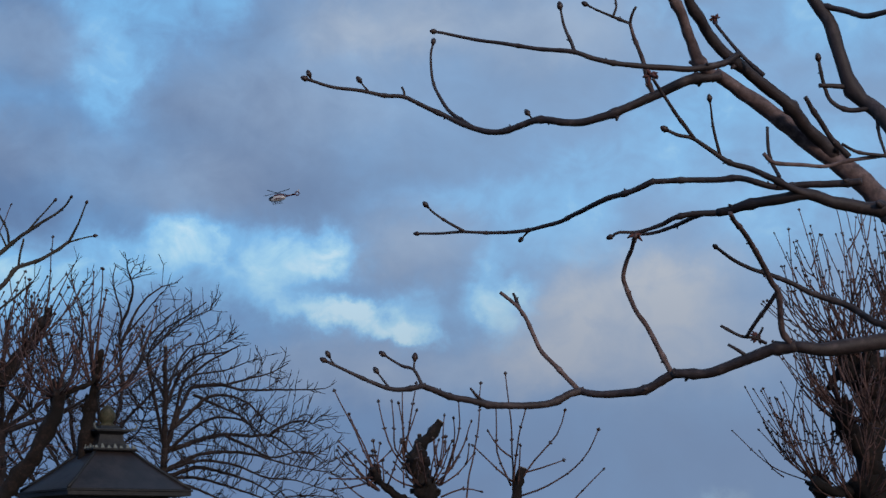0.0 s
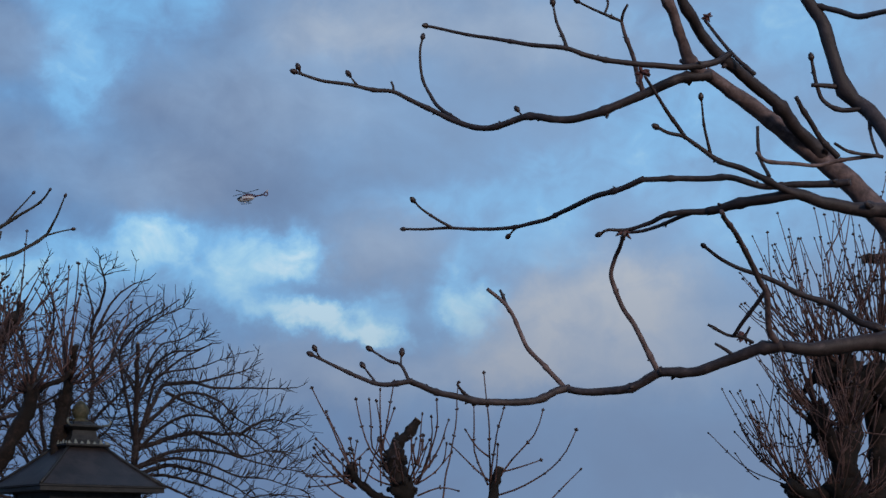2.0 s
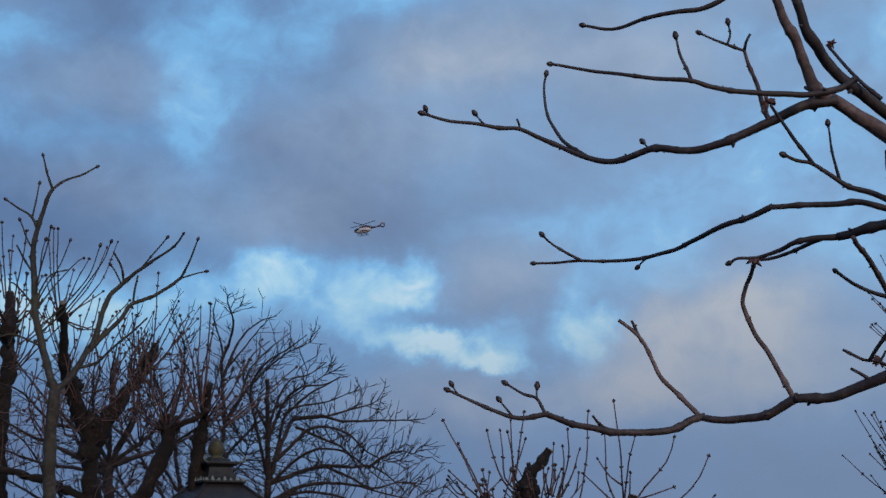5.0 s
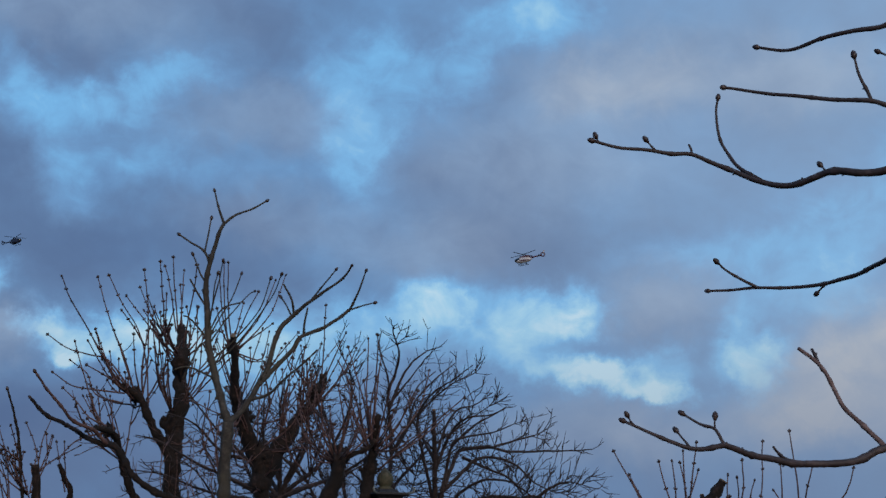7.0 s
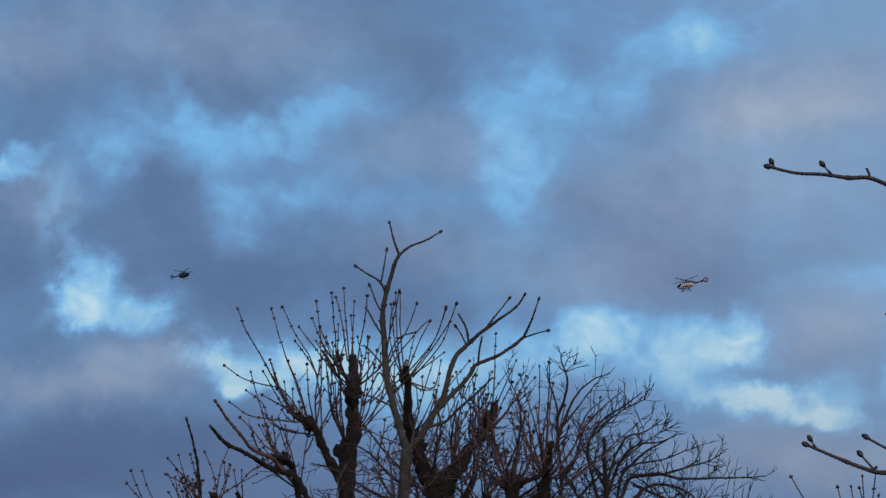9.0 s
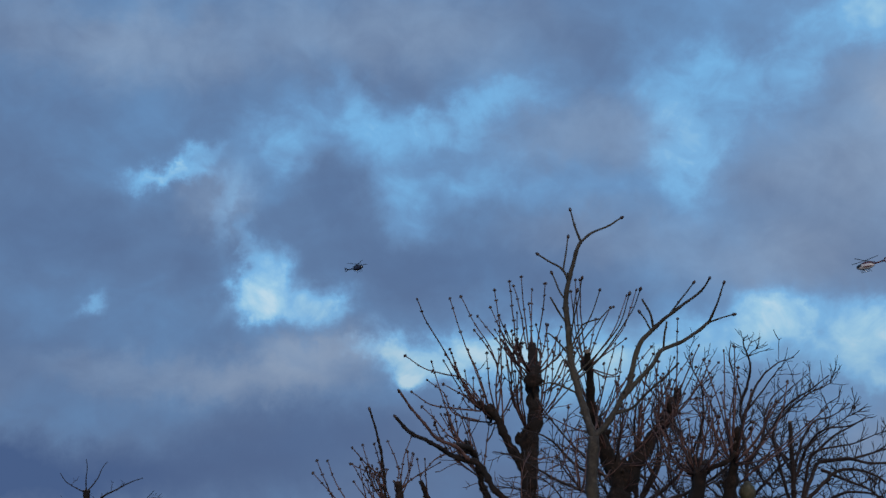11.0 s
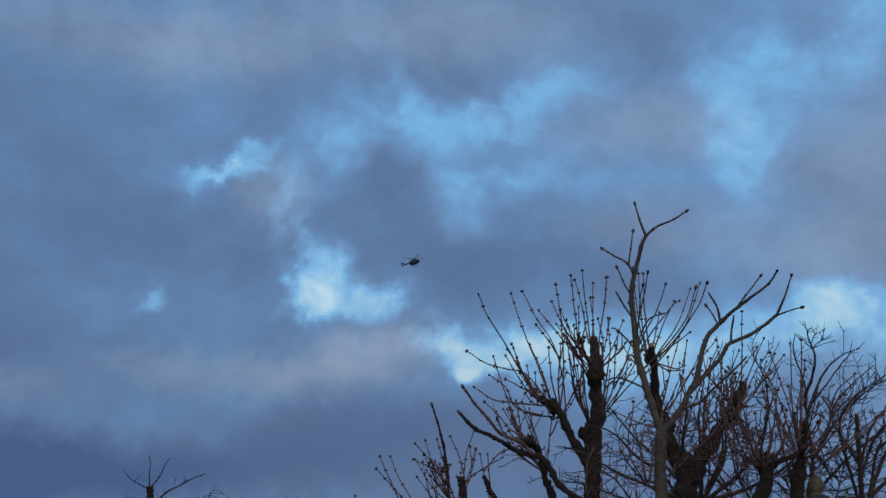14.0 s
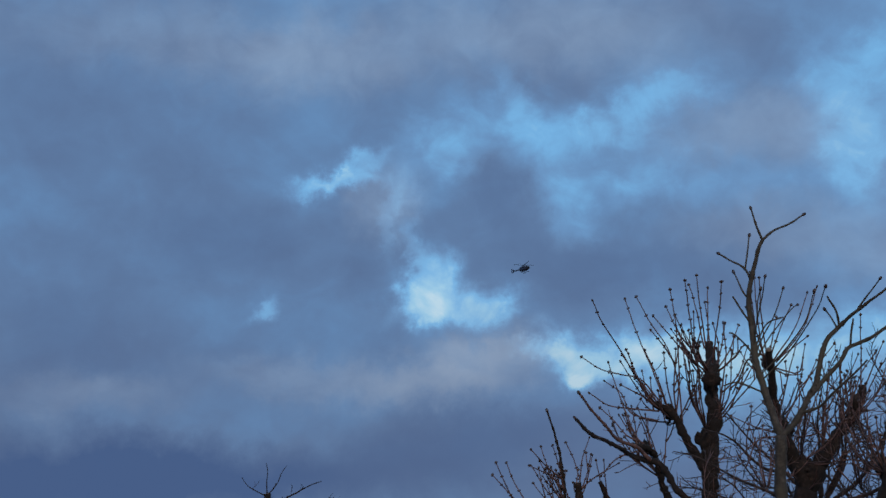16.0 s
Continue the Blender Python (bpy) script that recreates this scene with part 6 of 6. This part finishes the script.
def build_kiosk(at, turn, eave):
    """A small square kiosk: posts and panels, a sheet-metal hipped roof with ridge rolls, a flared neck and an egg-shaped finial."""
    k = thing("kiosk", at, "small square kiosk with dark hipped metal roof and mossy egg finial", "kiosk")
    m = Matrix.Translation(at) @ Matrix.Rotation(turn, 4, "Z")
    s = 0.515
    body = Mesh()
    square_ring(body, m, [(0.36, 0.0), (0.36, 0.12), (0.335, 0.14), (0.335, eave - 0.1), (0.37, eave - 0.06), (0.37, eave)])
    part("body", body, IRON, k, "dark painted iron body", smooth=False)
    for sx in (-1, 1):
        for sy in (-1, 1):
            post = Mesh()
            post.box(m @ Matrix.Translation((sx * 0.35, sy * 0.35, eave / 2)), 0.06, 0.06, eave)
            part("post", post, IRON, k, smooth=False)
    for q in range(4):
        pane = Mesh()
        pane.box(m @ Matrix.Rotation(q * math.pi / 2, 4, "Z") @ Matrix.Translation((0, -0.342, eave - 0.42)), 0.56, 0.012, 0.6)
        part("pane", pane, PANE, k, "cream frosted pane", smooth=False)
    fascia = Mesh()
    square_ring(fascia, m @ Matrix.Translation((0, 0, eave)), [(s - 0.06, 0), (s, 0.005), (s, 0.035), (s + 0.012, 0.04), (s + 0.012, 0.052), (s - 0.03, 0.056)])
    part("fascia", fascia, IRON, k, smooth=False)
    rise, top = 0.32, 0.145
    levels = [(s - 0.005 - (s - top) * f, eave + 0.056 + rise * (0.90 * f + 0.10 * f * f)) for f in (0, 0.25, 0.5, 0.75, 1.0)]
    for q in range(4):
        panel, mm = Mesh(), m @ Matrix.Rotation(q * math.pi / 2, 4, "Z")
        for h, z in levels:
            panel.v += [mm @ Vector((-h, -h, z)), mm @ Vector((h, -h, z)), mm @ Vector((-h, -h + 0.012, z - 0.008)), mm @ Vector((h, -h + 0.012, z - 0.008))]
        for i in range(len(levels) - 1):
            a, b = i * 4, i * 4 + 4
            panel.f += [(a, a + 1, b + 1, b), (a + 2, b + 2, b + 3, a + 3)]
        part("roof_panel", panel, ROOF, k, smooth=False)
        ridge = Mesh()
        ridge.tube([mm @ Vector((-h - 0.002, -h - 0.002, z + 0.004)) for h, z in levels], [0.014, 0.013, 0.013, 0.013, 0.013], 6)
        part("ridge_roll", ridge, IRON, k)
    z = eave + 0.056 + rise
    neck = Mesh()
    square_ring(neck, m @ Matrix.Translation((0, 0, z)), [(0.175, -0.01), (0.19, 0.0), (0.19, 0.012), (0.15, 0.018), (0.12, 0.05), (0.105, 0.085), (0.10, 0.125),
                                                        (0.135, 0.145), (0.15, 0.152), (0.15, 0.166), (0.09, 0.175), (0.07, 0.20)])
    neck_ob = part("neck", neck, IRON, k, "flared dark iron neck", smooth=False)
    # upright leaf crest along the plates
    for q in range(4):
        mm = m @ Matrix.Rotation(q * math.pi / 2, 4, "Z")
        for i, x in enumerate((-0.16, -0.107, -0.053, 0.0, 0.053, 0.107, 0.16)):
            leaf = Mesh()
            h = 0.036 if i % 2 else 0.022
            leaf.box(mm @ Matrix.Translation((x, -0.18, z + 0.012 + h / 2)) @ Matrix.Rotation(radians(-12), 4, "X"), 0.032, 0.012, h, 0.3)
            part("crest_leaf", leaf, LEAD, neck_ob, smooth=False)
    for q in range(4):
        mm = m @ Matrix.Rotation(q * math.pi / 2, 4, "Z")
        hook = Mesh()
        hook.tube([mm @ Vector(p) for p in ((-0.135, -0.135, z + 0.162), (-0.172, -0.172, z + 0.168), (-0.185, -0.185, z + 0.196), (-0.167, -0.167, z + 0.214))], [0.010, 0.009, 0.008, 0.006], 6)
        part("scroll", hook, LEAD, neck_ob)
    fin = Mesh()
    fin.turned([(0.055, 0), (0.075, 0.012), (0.045, 0.03), (0.052, 0.042), (0.066, 0.065), (0.070, 0.09), (0.066, 0.115), (0.052, 0.14), (0.034, 0.16), (0.016, 0.176), (0.006, 0.182)],
               m @ Matrix.Translation((0, 0, z + 0.19)), 16)
    part("finial", fin, MOSS, k, "mossy egg-shaped finial")


build_kiosk((-0.485, 12.88, 0), radians(26), 2.03)


# ---- helicopters ----
def build_helicopter(at, heading, pitch, scale, paint, stripe, label, group):
    """A light twin helicopter: pod cabin, glazing, engine deck, boom, ringed tail rotor, skids and blades, all at rest."""
    h = thing("helicopter", at, label, "helicopter", group)
    m = Matrix.Translation(at) @ Matrix.Rotation(heading, 4, "Z") @ Matrix.Rotation(pitch, 4, "Y") @ Matrix.Scale(scale, 4)
    axis = m @ Matrix.Rotation(radians(90), 4, "Y")

    def pod(profile, squash, off):
        mesh = Mesh()
        mesh.turned(profile, m @ Matrix.Translation(off) @ Matrix.Rotation(radians(90), 4, "Y"), 14, squash)
        return mesh
    part("cabin", pod([(0.1, -2.9), (0.6, -2.6), (0.95, -1.8), (1.08, -0.6), (1.05, 0.8), (0.75, 1.9), (0.42, 2.6)], (0.92, 0.85), (0, 0, 0)), paint, h)
    part("glazing", pod([(0.05, -3.0), (0.5, -2.78), (0.86, -2.1), (0.99, -1.4), (0.9, -1.2)], (0.9, 0.88), (-0.02, 0, 0.12)), GLASS, h, "dark cockpit glazing")
    part("engine_deck", pod([(0.2, -1.5), (0.5, -1.1), (0.58, 0.2), (0.5, 1.3), (0.25, 2.0)], (0.8, 1.1), (0.2, 0, 0.95)), stripe, h)
    part("belly_stripe", pod([(0.2, -2.6), (0.86, -1.7), (1.1, -0.4), (1.07, 0.8), (0.7, 1.9)], (0.42, 0.87), (0, 0, -0.25)), stripe, h)
    boom = Mesh()
    boom.tube([m @ Vector(p) for p in ((1.8, 0, 0.35), (3.5, 0, 0.45), (6.0, 0, 0.6))], [0.42 * scale, 0.27 * scale, 0.2 * scale], 10)
    part("boom", boom, stripe, h)
    ring = Mesh()
    loop = [m @ Vector((6.4 + 0.62 * math.cos(a), 0, 0.75 + 0.62 * math.sin(a))) for a in [i * math.pi / 10 for i in range(21)]]
    ring.tube(loop, [0.2 * scale] * 21, 8)
    part("tail_ring", ring, stripe, h)
    fin = Mesh()
    fin.box(m @ Matrix.Translation((6.75, 0, 1.5)) @ Matrix.Rotation(radians(25), 4, "Y"), 0.6, 0.1, 1.1, 0.6)
    part("tail_fin", fin, paint, h, smooth=False)
    stab = Mesh()
    stab.box(m @ Matrix.Translation((5.2, 0, 0.6)), 0.5, 2.4, 0.08)
    part("stabiliser", stab, stripe, h, smooth=False)
    for s in (-1, 1):
        skid = Mesh()
        skid.tube([m @ Vector(p) for p in ((-2.0, s * 0.95, -1.35), (-1.7, s * 0.95, -1.5), (1.4, s * 0.95, -1.5))], [0.08 * scale] * 3, 6)
        for x in (-1.0, 0.7):
            skid.tube([m @ Vector((x, s * 0.4, -0.75)), m @ Vector((x, s * 0.95, -1.5))], [0.06 * scale] * 2, 6)
        part("skid", skid, GLASS, h, "dark landing skid")
    mast = Mesh()
    mast.tube([m @ Vector((0, 0, 1.3)), m @ Vector((0, 0, 1.95))], [0.16 * scale, 0.1 * scale], 8)
    mast_ob = part("mast", mast, GLASS, h)
    for q in range(4):
        blade = Mesh()
        blade.box(m @ Matrix.Translation((0, 0, 1.9)) @ Matrix.Rotation(radians(62 + 90 * q), 4, "Z") @ Matrix.Translation((2.6, 0, 0)) @ Matrix.Rotation(radians(-2), 4, "Y"), 5.0, 0.36, 0.09)
        part("blade", blade, GLASS, mast_ob, smooth=False)


build_helicopter((23.6, 438.1, 101.8), radians(-12), radians(-7), 0.9, WHITE, RED, "pale and dark red helicopter in the cloudy sky", "helicopters")
build_helicopter((-186.4, 655.5, 161.1), radians(160), radians(8), 1.0, NAVY, NAVY, "small dark helicopter far off below the clouds", "helicopters")
